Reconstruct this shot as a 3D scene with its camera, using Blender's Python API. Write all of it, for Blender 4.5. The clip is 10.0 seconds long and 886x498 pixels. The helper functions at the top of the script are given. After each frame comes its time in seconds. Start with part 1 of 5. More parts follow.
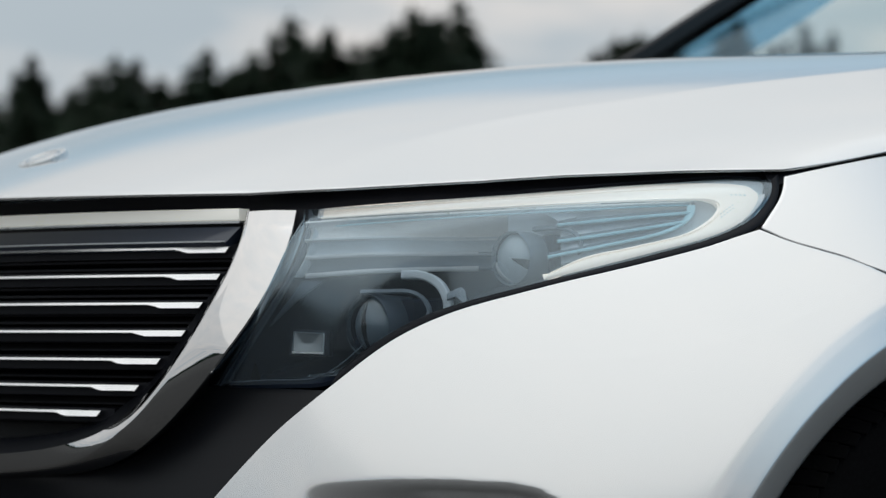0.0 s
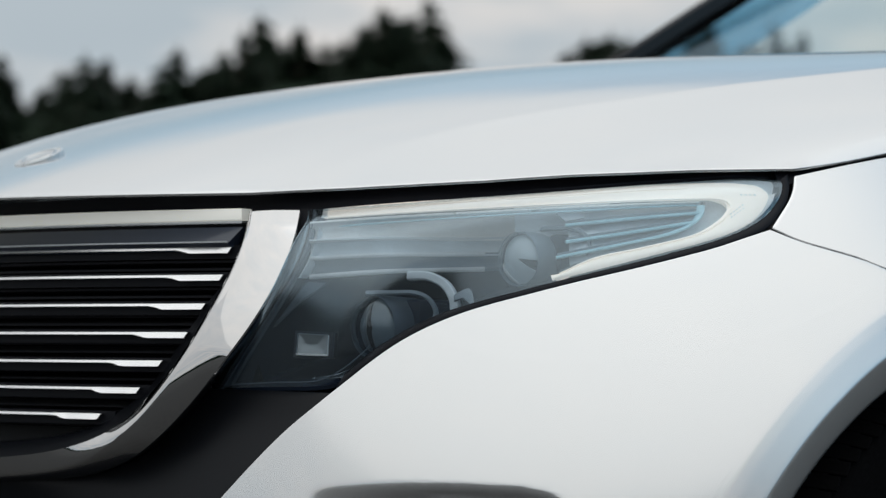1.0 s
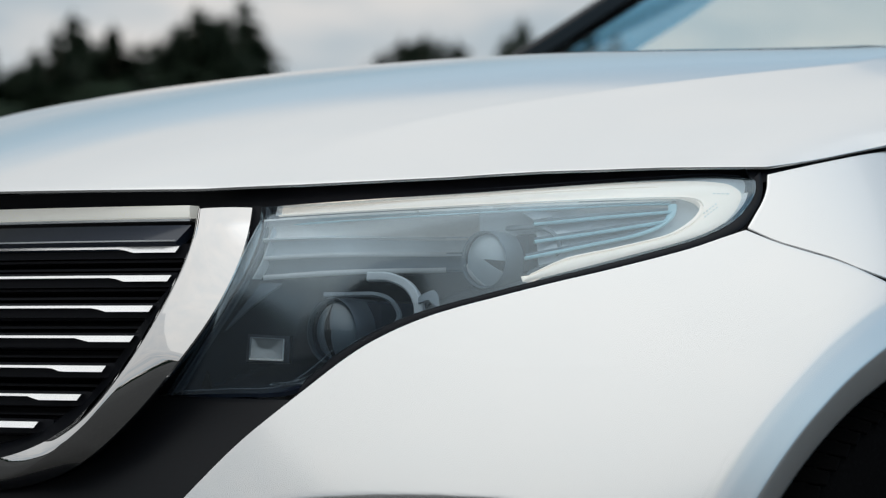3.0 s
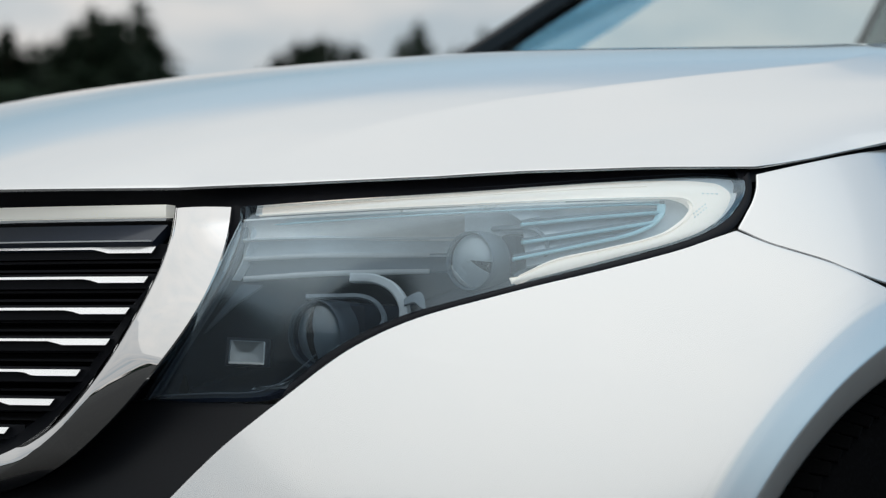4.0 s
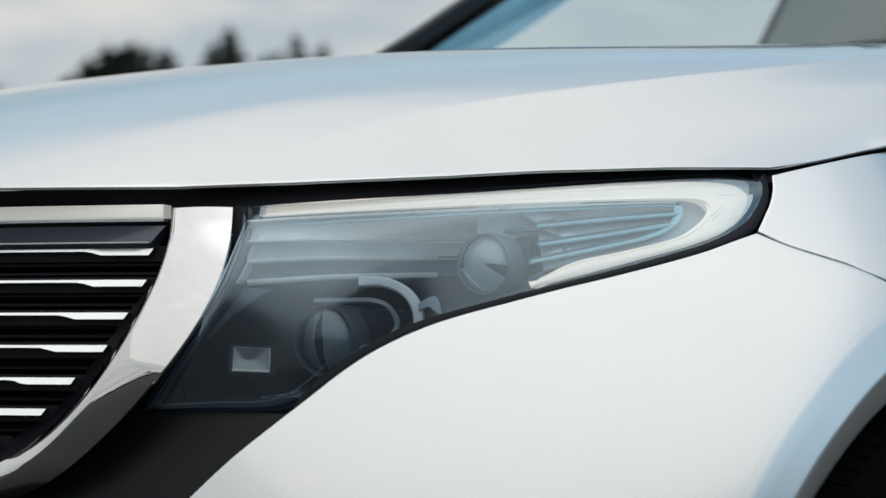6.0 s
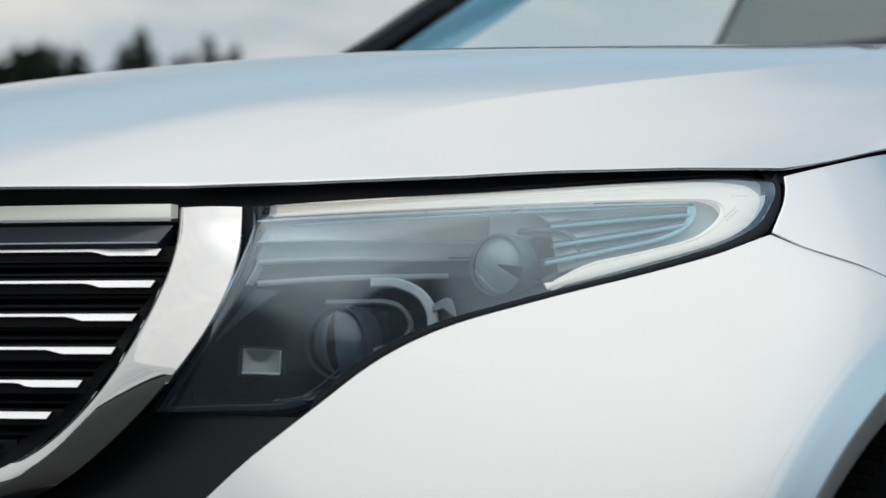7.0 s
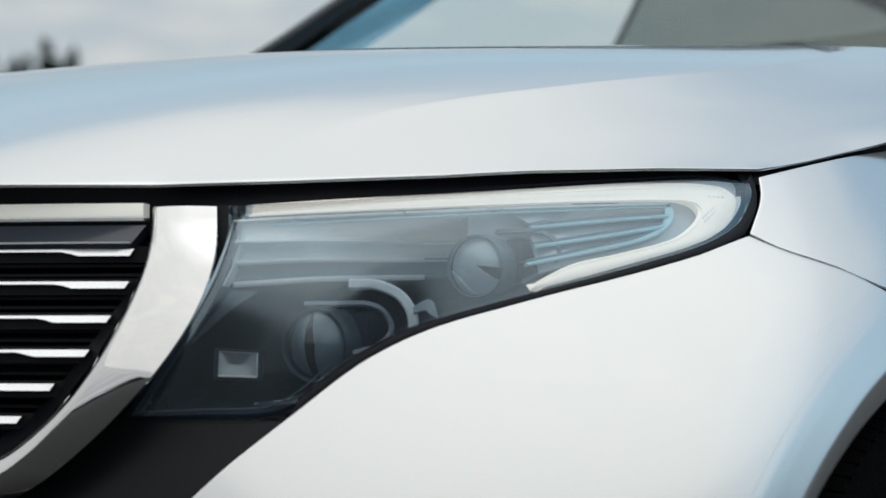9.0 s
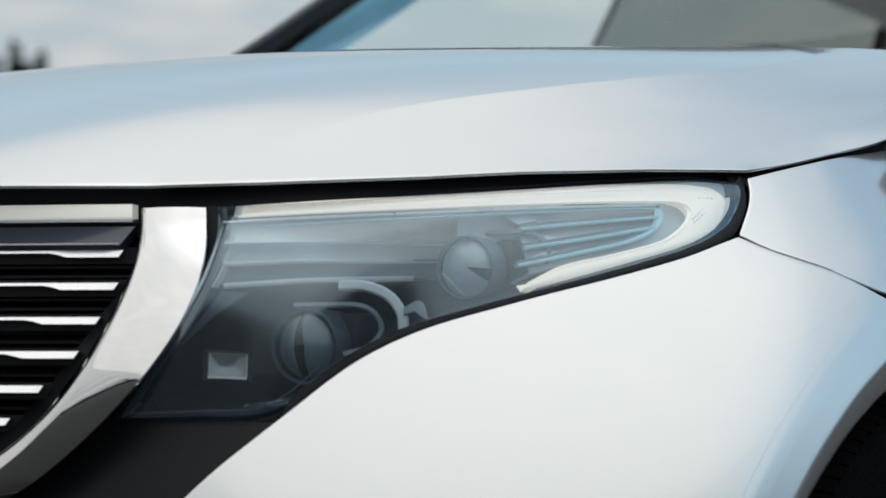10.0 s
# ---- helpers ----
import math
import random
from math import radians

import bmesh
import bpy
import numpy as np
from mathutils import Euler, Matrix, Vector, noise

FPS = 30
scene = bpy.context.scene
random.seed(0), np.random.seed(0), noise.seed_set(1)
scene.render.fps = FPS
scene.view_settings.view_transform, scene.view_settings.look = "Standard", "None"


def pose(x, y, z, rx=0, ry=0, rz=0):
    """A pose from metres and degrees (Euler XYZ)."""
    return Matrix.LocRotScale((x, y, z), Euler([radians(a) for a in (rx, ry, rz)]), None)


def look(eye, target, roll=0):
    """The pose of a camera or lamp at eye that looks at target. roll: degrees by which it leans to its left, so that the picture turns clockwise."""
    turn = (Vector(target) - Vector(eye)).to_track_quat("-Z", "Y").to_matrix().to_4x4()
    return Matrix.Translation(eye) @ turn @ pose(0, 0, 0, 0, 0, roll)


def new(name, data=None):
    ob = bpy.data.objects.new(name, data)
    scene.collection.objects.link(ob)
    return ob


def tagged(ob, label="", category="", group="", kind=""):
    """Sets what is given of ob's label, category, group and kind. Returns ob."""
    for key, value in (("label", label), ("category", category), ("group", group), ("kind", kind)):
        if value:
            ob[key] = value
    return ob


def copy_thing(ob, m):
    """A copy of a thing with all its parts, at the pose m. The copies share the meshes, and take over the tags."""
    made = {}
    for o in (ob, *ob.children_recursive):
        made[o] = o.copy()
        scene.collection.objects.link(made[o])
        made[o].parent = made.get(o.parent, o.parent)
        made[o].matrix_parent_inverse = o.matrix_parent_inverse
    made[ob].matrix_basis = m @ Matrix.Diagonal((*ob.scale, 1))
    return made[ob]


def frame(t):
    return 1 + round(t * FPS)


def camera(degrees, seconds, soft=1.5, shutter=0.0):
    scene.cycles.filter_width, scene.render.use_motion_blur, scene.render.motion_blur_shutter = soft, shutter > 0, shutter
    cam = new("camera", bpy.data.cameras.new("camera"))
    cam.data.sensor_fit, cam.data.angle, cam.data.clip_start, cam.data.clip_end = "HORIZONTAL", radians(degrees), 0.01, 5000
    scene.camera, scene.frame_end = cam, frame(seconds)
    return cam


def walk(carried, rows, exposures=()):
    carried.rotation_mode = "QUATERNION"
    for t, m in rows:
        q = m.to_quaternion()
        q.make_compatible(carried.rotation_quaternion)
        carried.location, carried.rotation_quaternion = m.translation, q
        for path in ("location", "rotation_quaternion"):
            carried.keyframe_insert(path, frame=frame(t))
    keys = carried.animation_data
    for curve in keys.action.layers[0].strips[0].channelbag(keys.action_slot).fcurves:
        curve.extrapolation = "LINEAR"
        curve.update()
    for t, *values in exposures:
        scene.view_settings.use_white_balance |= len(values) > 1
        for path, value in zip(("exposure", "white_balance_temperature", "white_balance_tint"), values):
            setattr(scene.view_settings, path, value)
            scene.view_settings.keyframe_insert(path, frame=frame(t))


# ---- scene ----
cam = camera(19.52, 10.0, 1.2)
PATH = [
    (0, (2.6533, -1.4500, 0.7600), (0.8733, 0.0047, 0.8343), 0.08),
    (0.5, (2.6359, -1.4529, 0.7604), (0.8613, 0.0084, 0.8346), 0.09),
    (1, (2.6022, -1.4564, 0.7604), (0.8397, 0.0194, 0.8358), 0.07),
    (1.5, (2.5591, -1.4642, 0.7616), (0.8168, 0.0353, 0.8370), 0.07),
    (2, (2.5082, -1.4746, 0.7604), (0.7963, 0.0594, 0.8379), 0.09),
    (2.5, (2.4620, -1.4818, 0.7618), (0.7810, 0.0861, 0.8386), 0.10),
    (4, (2.3113, -1.5097, 0.7645), (0.7307, 0.1594, 0.8421), 0.09),
    (4.5, (2.2610, -1.5225, 0.7644), (0.7133, 0.1770, 0.8431), 0.08),
    (5, (2.2083, -1.5356, 0.7649), (0.6944, 0.1941, 0.8444), 0.08),
    (5.5, (2.1564, -1.5490, 0.7631), (0.6755, 0.2089, 0.8454), 0.06),
    (7, (2.0123, -1.5956, 0.7638), (0.6267, 0.2382, 0.8494), 0.08),
    (7.5, (1.9757, -1.6106, 0.7631), (0.6249, 0.2490, 0.8494), 0.08),
    (8, (1.9396, -1.6213, 0.7628), (0.6228, 0.2624, 0.8502), 0.07),
    (8.5, (1.9102, -1.6325, 0.7624), (0.6210, 0.2702, 0.8512), 0.06),
    (9, (1.8881, -1.6386, 0.7617), (0.6225, 0.2798, 0.8516), 0.05),
    (9.5, (1.8768, -1.6431, 0.7620), (0.6253, 0.2845, 0.8523), 0.05),
    (10, (1.8701, -1.6446, 0.7609), (0.6279, 0.2889, 0.8529), 0.01),
]
walk(cam, [(t, look(eye, target, roll)) for t, eye, target, roll in PATH], [(0, -0.27, 6330, 5), (10, -0.18, 6400, 4)])
cam.data.dof.use_dof = True
cam.data.dof.focus_distance = 2.48
cam.data.dof.aperture_fstop = 6.2

# ---- daylight: high veiled sun ahead of the car, hazy sky with thin cloud ----
SUN_DIR = Vector((0.25, -0.36, 0.90)).normalized()
world = bpy.data.worlds.new("sky")
scene.world = world
world.use_nodes = True
wn, wl = world.node_tree.nodes, world.node_tree.links
wn.clear()
w_out = wn.new("ShaderNodeOutputWorld")
w_bg = wn.new("ShaderNodeBackground")
w_sky = wn.new("ShaderNodeTexSky")
w_sky.sky_type = "NISHITA"
w_sky.sun_disc = False
w_sky.sun_elevation = math.asin(SUN_DIR.z)
w_sky.sun_rotation = math.atan2(SUN_DIR.x, SUN_DIR.y)
w_sky.air_density = 1.3
w_sky.dust_density = 0.8
w_sky.ozone_density = 0.6
w_tc = wn.new("ShaderNodeTexCoord")
w_map = wn.new("ShaderNodeMapping")
w_map.inputs["Scale"].default_value = (1.6, 1.6, 5.0)
w_noise = wn.new("ShaderNodeTexNoise")
w_noise.inputs["Scale"].default_value = 1.5
w_noise.inputs["Detail"].default_value = 4.0
w_noise.inputs["Roughness"].default_value = 0.5
w_warm = wn.new("ShaderNodeTexNoise")
w_warm.inputs["Scale"].default_value = 5.5
w_warm.inputs["Detail"].default_value = 3.0
w_sep = wn.new("ShaderNodeSeparateXYZ")
w_grad = wn.new("ShaderNodeValToRGB")  # haze at the horizon
for k, (at, cover) in enumerate(((0.0, 0.98), (0.30, 0.0), (0.15, 0.90))):
    step = w_grad.color_ramp.elements[k] if k < 2 else w_grad.color_ramp.elements.new(at)
    step.position, step.color = at, (cover, cover, cover, 1)
w_puff = wn.new("ShaderNodeMapRange")
w_puff.inputs["From Min"].default_value, w_puff.inputs["From Max"].default_value = 0.3, 0.7
w_puff.inputs["To Min"].default_value, w_puff.inputs["To Max"].default_value = -0.04, 0.20
w_add = wn.new("ShaderNodeMath")
w_add.operation, w_add.use_clamp = "ADD", True
w_tint = wn.new("ShaderNodeValToRGB")
w_tint.color_ramp.elements[0].position, w_tint.color_ramp.elements[0].color = 0.43, (0.55, 0.60, 0.655, 1)
w_tint.color_ramp.elements[1].position, w_tint.color_ramp.elements[1].color = 0.68, (0.91, 0.835, 0.805, 1)
w_ten = wn.new("ShaderNodeVectorMath")
w_ten.operation = "SCALE"
w_ten.inputs["Scale"].default_value = 10.0
w_mix = wn.new("ShaderNodeMix")
w_mix.data_type = "RGBA"
wl.new(w_tc.outputs["Generated"], w_map.inputs["Vector"])
wl.new(w_tc.outputs["Generated"], w_sep.inputs[0])
wl.new(w_sep.outputs["Z"], w_grad.inputs[0])
wl.new(w_map.outputs[0], w_noise.inputs["Vector"])
wl.new(w_map.outputs[0], w_warm.inputs["Vector"])
wl.new(w_noise.outputs[0], w_puff.inputs["Value"])
wl.new(w_grad.outputs[0], w_add.inputs[0])
wl.new(w_puff.outputs[0], w_add.inputs[1])
w_even = wn.new("ShaderNodeMapRange")  # the cloud deck evens out overhead
w_even.inputs["From Min"].default_value, w_even.inputs["From Max"].default_value = 0.12, 0.40
w_even.inputs["To Min"].default_value, w_even.inputs["To Max"].default_value = 0.0, 0.85
w_calm = wn.new("ShaderNodeMix")
w_calm.inputs[3].default_value = 0.56
wl.new(w_sep.outputs["Z"], w_even.inputs["Value"])
wl.new(w_even.outputs[0], w_calm.inputs[0])
w_cool = wn.new("ShaderNodeVectorMath")  # a blue-grey cloud low behind the car's right side
w_cool.operation = "DOT_PRODUCT"
w_cool.inputs[1].default_value = Vector((-0.64, 0.76, 0.17)).normalized()
w_grey = wn.new("ShaderNodeMapRange")
w_grey.interpolation_type = "SMOOTHSTEP"
w_grey.inputs["From Min"].default_value, w_grey.inputs["From Max"].default_value = 0.9940, 0.9988
w_grey.inputs["To Min"].default_value, w_grey.inputs["To Max"].default_value = 0.0, 0.12
w_shade = wn.new("ShaderNodeMath")
w_shade.operation = "SUBTRACT"
wl.new(w_tc.outputs["Generated"], w_cool.inputs[0])
wl.new(w_cool.outputs["Value"], w_grey.inputs["Value"])
wl.new(w_warm.outputs[0], w_shade.inputs[0])
wl.new(w_grey.outputs[0], w_shade.inputs[1])
wl.new(w_shade.outputs[0], w_calm.inputs[2])
wl.new(w_calm.outputs[0], w_tint.inputs[0])
# cloud brightens with height; an added glow overhead whitens the lamp lens
w_veil = wn.new("ShaderNodeMapRange")
w_veil.inputs["From Min"].default_value, w_veil.inputs["From Max"].default_value = 0.25, 0.95
w_veil.inputs["To Min"].default_value, w_veil.inputs["To Max"].default_value = 10.3, 14.8
w_glow = wn.new("ShaderNodeMapRange")
w_glow.interpolation_type = "SMOOTHERSTEP"
w_glow.inputs["From Min"].default_value, w_glow.inputs["From Max"].default_value = 0.92, 1.0
w_glow.inputs["To Min"].default_value, w_glow.inputs["To Max"].default_value = 0.0, 7.0
w_bright = wn.new("ShaderNodeMath")
w_cover = wn.new("ShaderNodeMapRange")
w_cover.interpolation_type = "SMOOTHSTEP"
w_cover.inputs["From Min"].default_value, w_cover.inputs["From Max"].default_value = -0.28, -0.15
w_cover.inputs["To Min"].default_value, w_cover.inputs["To Max"].default_value = 0.10, 0.96
w_sum = wn.new("ShaderNodeMath")
w_sum.operation, w_sum.use_clamp = "ADD", True
wl.new(w_sep.outputs["Z"], w_veil.inputs["Value"])
wl.new(w_sep.outputs["Z"], w_glow.inputs["Value"])
w_gate = wn.new("ShaderNodeMath")  # the added overhead glow is kept to the clouded part
w_gate.operation = "MULTIPLY"
wl.new(w_glow.outputs[0], w_gate.inputs[0])
wl.new(w_cover.outputs[0], w_gate.inputs[1])
wl.new(w_veil.outputs[0], w_bright.inputs[0])
wl.new(w_gate.outputs[0], w_bright.inputs[1])
w_ahead = wn.new("ShaderNodeVectorMath")  # cloud ahead and overhead, clear sky behind the car
w_ahead.operation = "DOT_PRODUCT"
w_ahead.inputs[1].default_value = (0.0, -1.0, 0.6)
wl.new(w_tc.outputs["Generated"], w_ahead.inputs[0])
w_fray = wn.new("ShaderNodeMapRange")  # the edge of the cloud is frayed
w_fray.inputs["From Min"].default_value, w_fray.inputs["From Max"].default_value = 0.3, 0.7
w_fray.inputs["To Min"].default_value, w_fray.inputs["To Max"].default_value = -0.05, 0.05
w_edge = wn.new("ShaderNodeMath")
wl.new(w_noise.outputs[0], w_fray.inputs["Value"])
wl.new(w_fray.outputs[0], w_edge.inputs[1])
wl.new(w_ahead.outputs["Value"], w_edge.inputs[0])
wl.new(w_edge.outputs[0], w_cover.inputs["Value"])
wl.new(w_bright.outputs[0], w_ten.inputs["Scale"])
wl.new(w_cover.outputs[0], w_sum.inputs[1])
wl.new(w_tint.outputs[0], w_ten.inputs[0])
w_flank = wn.new("ShaderNodeVectorMath")  # clear sky low on the car's left rear
w_flank.operation = "DOT_PRODUCT"
w_flank.inputs[1].default_value = Vector((0.80, 0.60, 0.0))
w_open = wn.new("ShaderNodeMapRange")
w_open.inputs["From Min"].default_value, w_open.inputs["From Max"].default_value = 0.66, 0.84
w_open.inputs["To Min"].default_value, w_open.inputs["To Max"].default_value = 0.0, 0.9
w_less = wn.new("ShaderNodeMath")
w_less.operation, w_less.use_clamp = "SUBTRACT", True
wl.new(w_tc.outputs["Generated"], w_flank.inputs[0])
wl.new(w_flank.outputs["Value"], w_open.inputs["Value"])
wl.new(w_sum.outputs[0], w_less.inputs[0])
w_rift = wn.new("ShaderNodeVectorMath")  # and a rift in the cloud high behind
w_rift.operation = "DOT_PRODUCT"
w_rift.inputs[1].default_value = Vector((0.25, 0.66, 0.71)).normalized()
w_tear = wn.new("ShaderNodeMapRange")
w_tear.interpolation_type = "SMOOTHSTEP"
w_tear.inputs["From Min"].default_value, w_tear.inputs["From Max"].default_value = 0.86, 0.98
w_tear.inputs["To Min"].default_value, w_tear.inputs["To Max"].default_value = 0.0, 0.45
w_both = wn.new("ShaderNodeMath")
w_both.operation = "MAXIMUM"
wl.new(w_tc.outputs["Generated"], w_rift.inputs[0])
wl.new(w_rift.outputs["Value"], w_tear.inputs["Value"])
wl.new(w_open.outputs[0], w_both.inputs[0])
wl.new(w_tear.outputs[0], w_both.inputs[1])
wl.new(w_both.outputs[0], w_less.inputs[1])
wl.new(w_add.outputs[0], w_sum.inputs[0])
wl.new(w_less.outputs[0], w_mix.inputs[0])
w_deep = wn.new("ShaderNodeVectorMath")  # clear sky rescaled: dimmed and blued towards the horizon, to darken what the paint mirrors
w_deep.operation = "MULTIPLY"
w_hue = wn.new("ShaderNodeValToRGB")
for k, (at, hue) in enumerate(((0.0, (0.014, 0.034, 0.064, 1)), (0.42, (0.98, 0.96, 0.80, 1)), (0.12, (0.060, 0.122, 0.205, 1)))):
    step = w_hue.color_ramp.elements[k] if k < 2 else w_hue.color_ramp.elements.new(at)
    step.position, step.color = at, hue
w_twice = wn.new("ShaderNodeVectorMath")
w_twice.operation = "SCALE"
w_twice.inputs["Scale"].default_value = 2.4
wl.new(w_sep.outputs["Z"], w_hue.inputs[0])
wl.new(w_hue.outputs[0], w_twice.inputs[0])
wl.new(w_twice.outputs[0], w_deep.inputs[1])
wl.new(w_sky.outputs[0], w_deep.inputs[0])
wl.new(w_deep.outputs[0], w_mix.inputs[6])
wl.new(w_ten.outputs[0], w_mix.inputs[7])
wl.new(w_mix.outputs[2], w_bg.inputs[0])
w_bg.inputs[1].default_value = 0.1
wl.new(w_bg.outputs[0], w_out.inputs[0])
sun_data = bpy.data.lights.new("sun", "SUN")
sun_data.energy = 0.5
sun_data.angle = radians(100)
sun_data.color = (1.0, 0.95, 0.89)
sun = new("sun", sun_data)
sun.matrix_world = look(Vector((0, 0, 30)) + SUN_DIR * 20, (0, 0, 30))


# ---- materials ----
def material(name, color, rough=0.5, metal=0.0, coat=0.0, spec=0.5, grain=0.0, scale=60.0, bump=0.0, wear=0.0, wear_scale=4.0,
             emission=0.0, coat_rough=0.03):
    """A Principled surface: base colour varied at two scales (wear, grain), roughness varied with them, and fine relief."""
    m = bpy.data.materials.new(name)
    m.use_nodes = True
    nodes, links = m.node_tree.nodes, m.node_tree.links
    p = nodes["Principled BSDF"]
    p.inputs["Base Color"].default_value = (*color, 1)
    p.inputs["Roughness"].default_value = rough
    p.inputs["Metallic"].default_value = metal
    p.inputs["Coat Weight"].default_value = coat
    p.inputs["Coat Roughness"].default_value = coat_rough
    p.inputs["Specular IOR Level"].default_value = spec
    if emission:
        p.inputs["Emission Color"].default_value = (*color, 1)
        p.inputs["Emission Strength"].default_value = emission
    if grain or wear or bump:
        tc = nodes.new("ShaderNodeTexCoord")
        fine, broad = nodes.new("ShaderNodeTexNoise"), nodes.new("ShaderNodeTexNoise")
        fine.inputs["Scale"].default_value, fine.inputs["Detail"].default_value = scale, 4
        broad.inputs["Scale"].default_value, broad.inputs["Detail"].default_value = wear_scale, 5
        for n in (fine, broad):
            links.new(tc.outputs["Object"], n.inputs["Vector"])
        mixed = None
        for n, amount in ((fine, grain), (broad, wear)):
            if amount:
                r = nodes.new("ShaderNodeMapRange")
                r.inputs["From Min"].default_value, r.inputs["From Max"].default_value = 0.3, 0.7
                r.inputs["To Min"].default_value, r.inputs["To Max"].default_value = 1 - amount, 1 + amount
                links.new(n.outputs[0], r.inputs["Value"])
                if mixed is None:
                    mixed = r.outputs[0]
                else:
                    mu = nodes.new("ShaderNodeMath")
                    mu.operation = "MULTIPLY"
                    links.new(mixed, mu.inputs[0])
                    links.new(r.outputs[0], mu.inputs[1])
                    mixed = mu.outputs[0]
        if mixed is not None:
            hsv = nodes.new("ShaderNodeHueSaturation")
            hsv.inputs["Color"].default_value = (*color, 1)
            links.new(mixed, hsv.inputs["Value"])
            links.new(hsv.outputs[0], p.inputs["Base Color"])
            ro = nodes.new("ShaderNodeMath")
            ro.operation = "MULTIPLY"
            ro.inputs[1].default_value = rough
            links.new(mixed, ro.inputs[0])
            links.new(ro.outputs[0], p.inputs["Roughness"])
        if bump:
            b = nodes.new("ShaderNodeBump")
            b.inputs["Strength"].default_value = bump
            b.inputs["Distance"].default_value = 0.01
            links.new(fine.outputs[0], b.inputs["Height"])
            links.new(b.outputs[0], p.inputs["Normal"])
    return m


def clear(name, tint, rough=0.0, base=0.045, full=1.0, sheen=(1, 1, 1)):
    """A thin clear sheet: what lies behind, tinted, under a sharp reflection that grows towards grazing view."""
    m = bpy.data.materials.new(name)
    m.use_nodes = True
    nodes, links = m.node_tree.nodes, m.node_tree.links
    nodes.clear()
    out, mix = nodes.new("ShaderNodeOutputMaterial"), nodes.new("ShaderNodeMixShader")
    see, gloss, weight = nodes.new("ShaderNodeBsdfTransparent"), nodes.new("ShaderNodeBsdfGlossy"), nodes.new("ShaderNodeLayerWeight")
    see.inputs[0].default_value = (*tint, 1)
    gloss.inputs["Roughness"].default_value = rough
    gloss.inputs[0].default_value = (*sheen, 1)
    weight.inputs["Blend"].default_value = 0.5
    power, ramp = nodes.new("ShaderNodeMath"), nodes.new("ShaderNodeMapRange")
    power.operation, power.inputs[1].default_value = "POWER", 5.0
    ramp.inputs["To Min"].default_value, ramp.inputs["To Max"].default_value = base, full
    links.new(weight.outputs["Facing"], power.inputs[0])
    links.new(power.outputs[0], ramp.inputs["Value"])
    links.new(ramp.outputs[0], mix.inputs[0])
    links.new(see.outputs[0], mix.inputs[1])
    links.new(gloss.outputs[0], mix.inputs[2])
    links.new(mix.outputs[0], out.inputs[0])
    return m


PAINT = material("white_metallic_paint", (0.84, 0.845, 0.845), 0.20, 0.74, coat=1.0, spec=0.4, grain=0.015, scale=900, wear=0.01, wear_scale=2.0, coat_rough=0.012)
BAR = material("bright_satin_metal", (0.86, 0.865, 0.87), 0.26, 1.0, wear=0.04, wear_scale=9)
CHROME = material("bright_chrome", (0.69, 0.68, 0.675), 0.03, 1.0, wear=0.05, wear_scale=9)
BLACK_GLOSS = material("gloss_black_plastic", (0.004, 0.0045, 0.006), 0.16, spec=0.3, wear=0.15, wear_scale=12)
BLACK_SATIN = material("satin_black_plastic", (0.0065, 0.0075, 0.010), 0.32, spec=0.18, grain=0.10, scale=400, wear=0.1)
RUBBER = material("black_rubber_seal", (0.007, 0.008, 0.012), 0.5, spec=0.2, grain=0.15, scale=250)
NAVY = material("dark_blue_grey_trim", (0.022, 0.031, 0.052), 0.3, coat=0.5, grain=0.05, scale=300, wear=0.05)
HOUSING = material("dark_grey_lamp_housing", (0.008, 0.015, 0.031), 0.45, spec=0.3, grain=0.04, scale=300, wear=0.15, wear_scale=14)
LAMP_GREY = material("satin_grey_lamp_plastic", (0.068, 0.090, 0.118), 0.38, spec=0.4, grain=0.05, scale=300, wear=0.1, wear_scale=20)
# the paler lamp greys also carry the sky's haze on the lens
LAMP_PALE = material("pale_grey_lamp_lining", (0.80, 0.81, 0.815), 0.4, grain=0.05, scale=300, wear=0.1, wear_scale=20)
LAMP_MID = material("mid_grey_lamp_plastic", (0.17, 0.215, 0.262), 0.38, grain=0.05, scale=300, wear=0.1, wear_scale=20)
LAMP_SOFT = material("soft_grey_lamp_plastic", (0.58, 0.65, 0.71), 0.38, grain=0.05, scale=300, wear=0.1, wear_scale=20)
LOUVRE = material("pale_satin_louvre", (0.56, 0.60, 0.63), 0.35, grain=0.05, scale=300, wear=0.1, wear_scale=20)
SILVER = material("silvered_reflector", (0.66, 0.69, 0.71), 0.3, 0.5, wear=0.12, wear_scale=30)
GUIDE = material("milky_light_guide", (0.93, 0.835, 0.745), 0.28, coat=0.5, grain=0.03, scale=500, wear=0.03, wear_scale=25, emission=0.34)
BLOCK = material("silvered_lens_block", (0.25, 0.28, 0.30), 0.2, 0.6, coat=0.6, wear=0.25, wear_scale=60)
# like the light guide, its glow raised against the bonnet's shade
STRIP = material("milky_light_strip", (0.80, 0.785, 0.735), 0.28, coat=0.5, grain=0.03, scale=500, wear=0.03, wear_scale=25, emission=0.40)
BLUE = material("pale_blue_light_strip", (0.40, 0.66, 0.76), 0.3, coat=0.4, wear=0.08, wear_scale=30)
LENS = clear("clear_lamp_lens", (0.94, 0.98, 1.0), 0.17, 0.21, sheen=(0.76, 0.91, 1.0))
LENS_BACK = clear("clear_lens_inner_face", (0.985, 0.993, 0.998), 0.0, 0.0, 0.0)
OPTIC = clear("clear_optic_glass", (0.84, 0.88, 0.90), 0.02, 0.09)
SCREEN = clear("tinted_windscreen_glass", (0.985, 1.0, 0.99), 0.0, 0.02, 0.25)
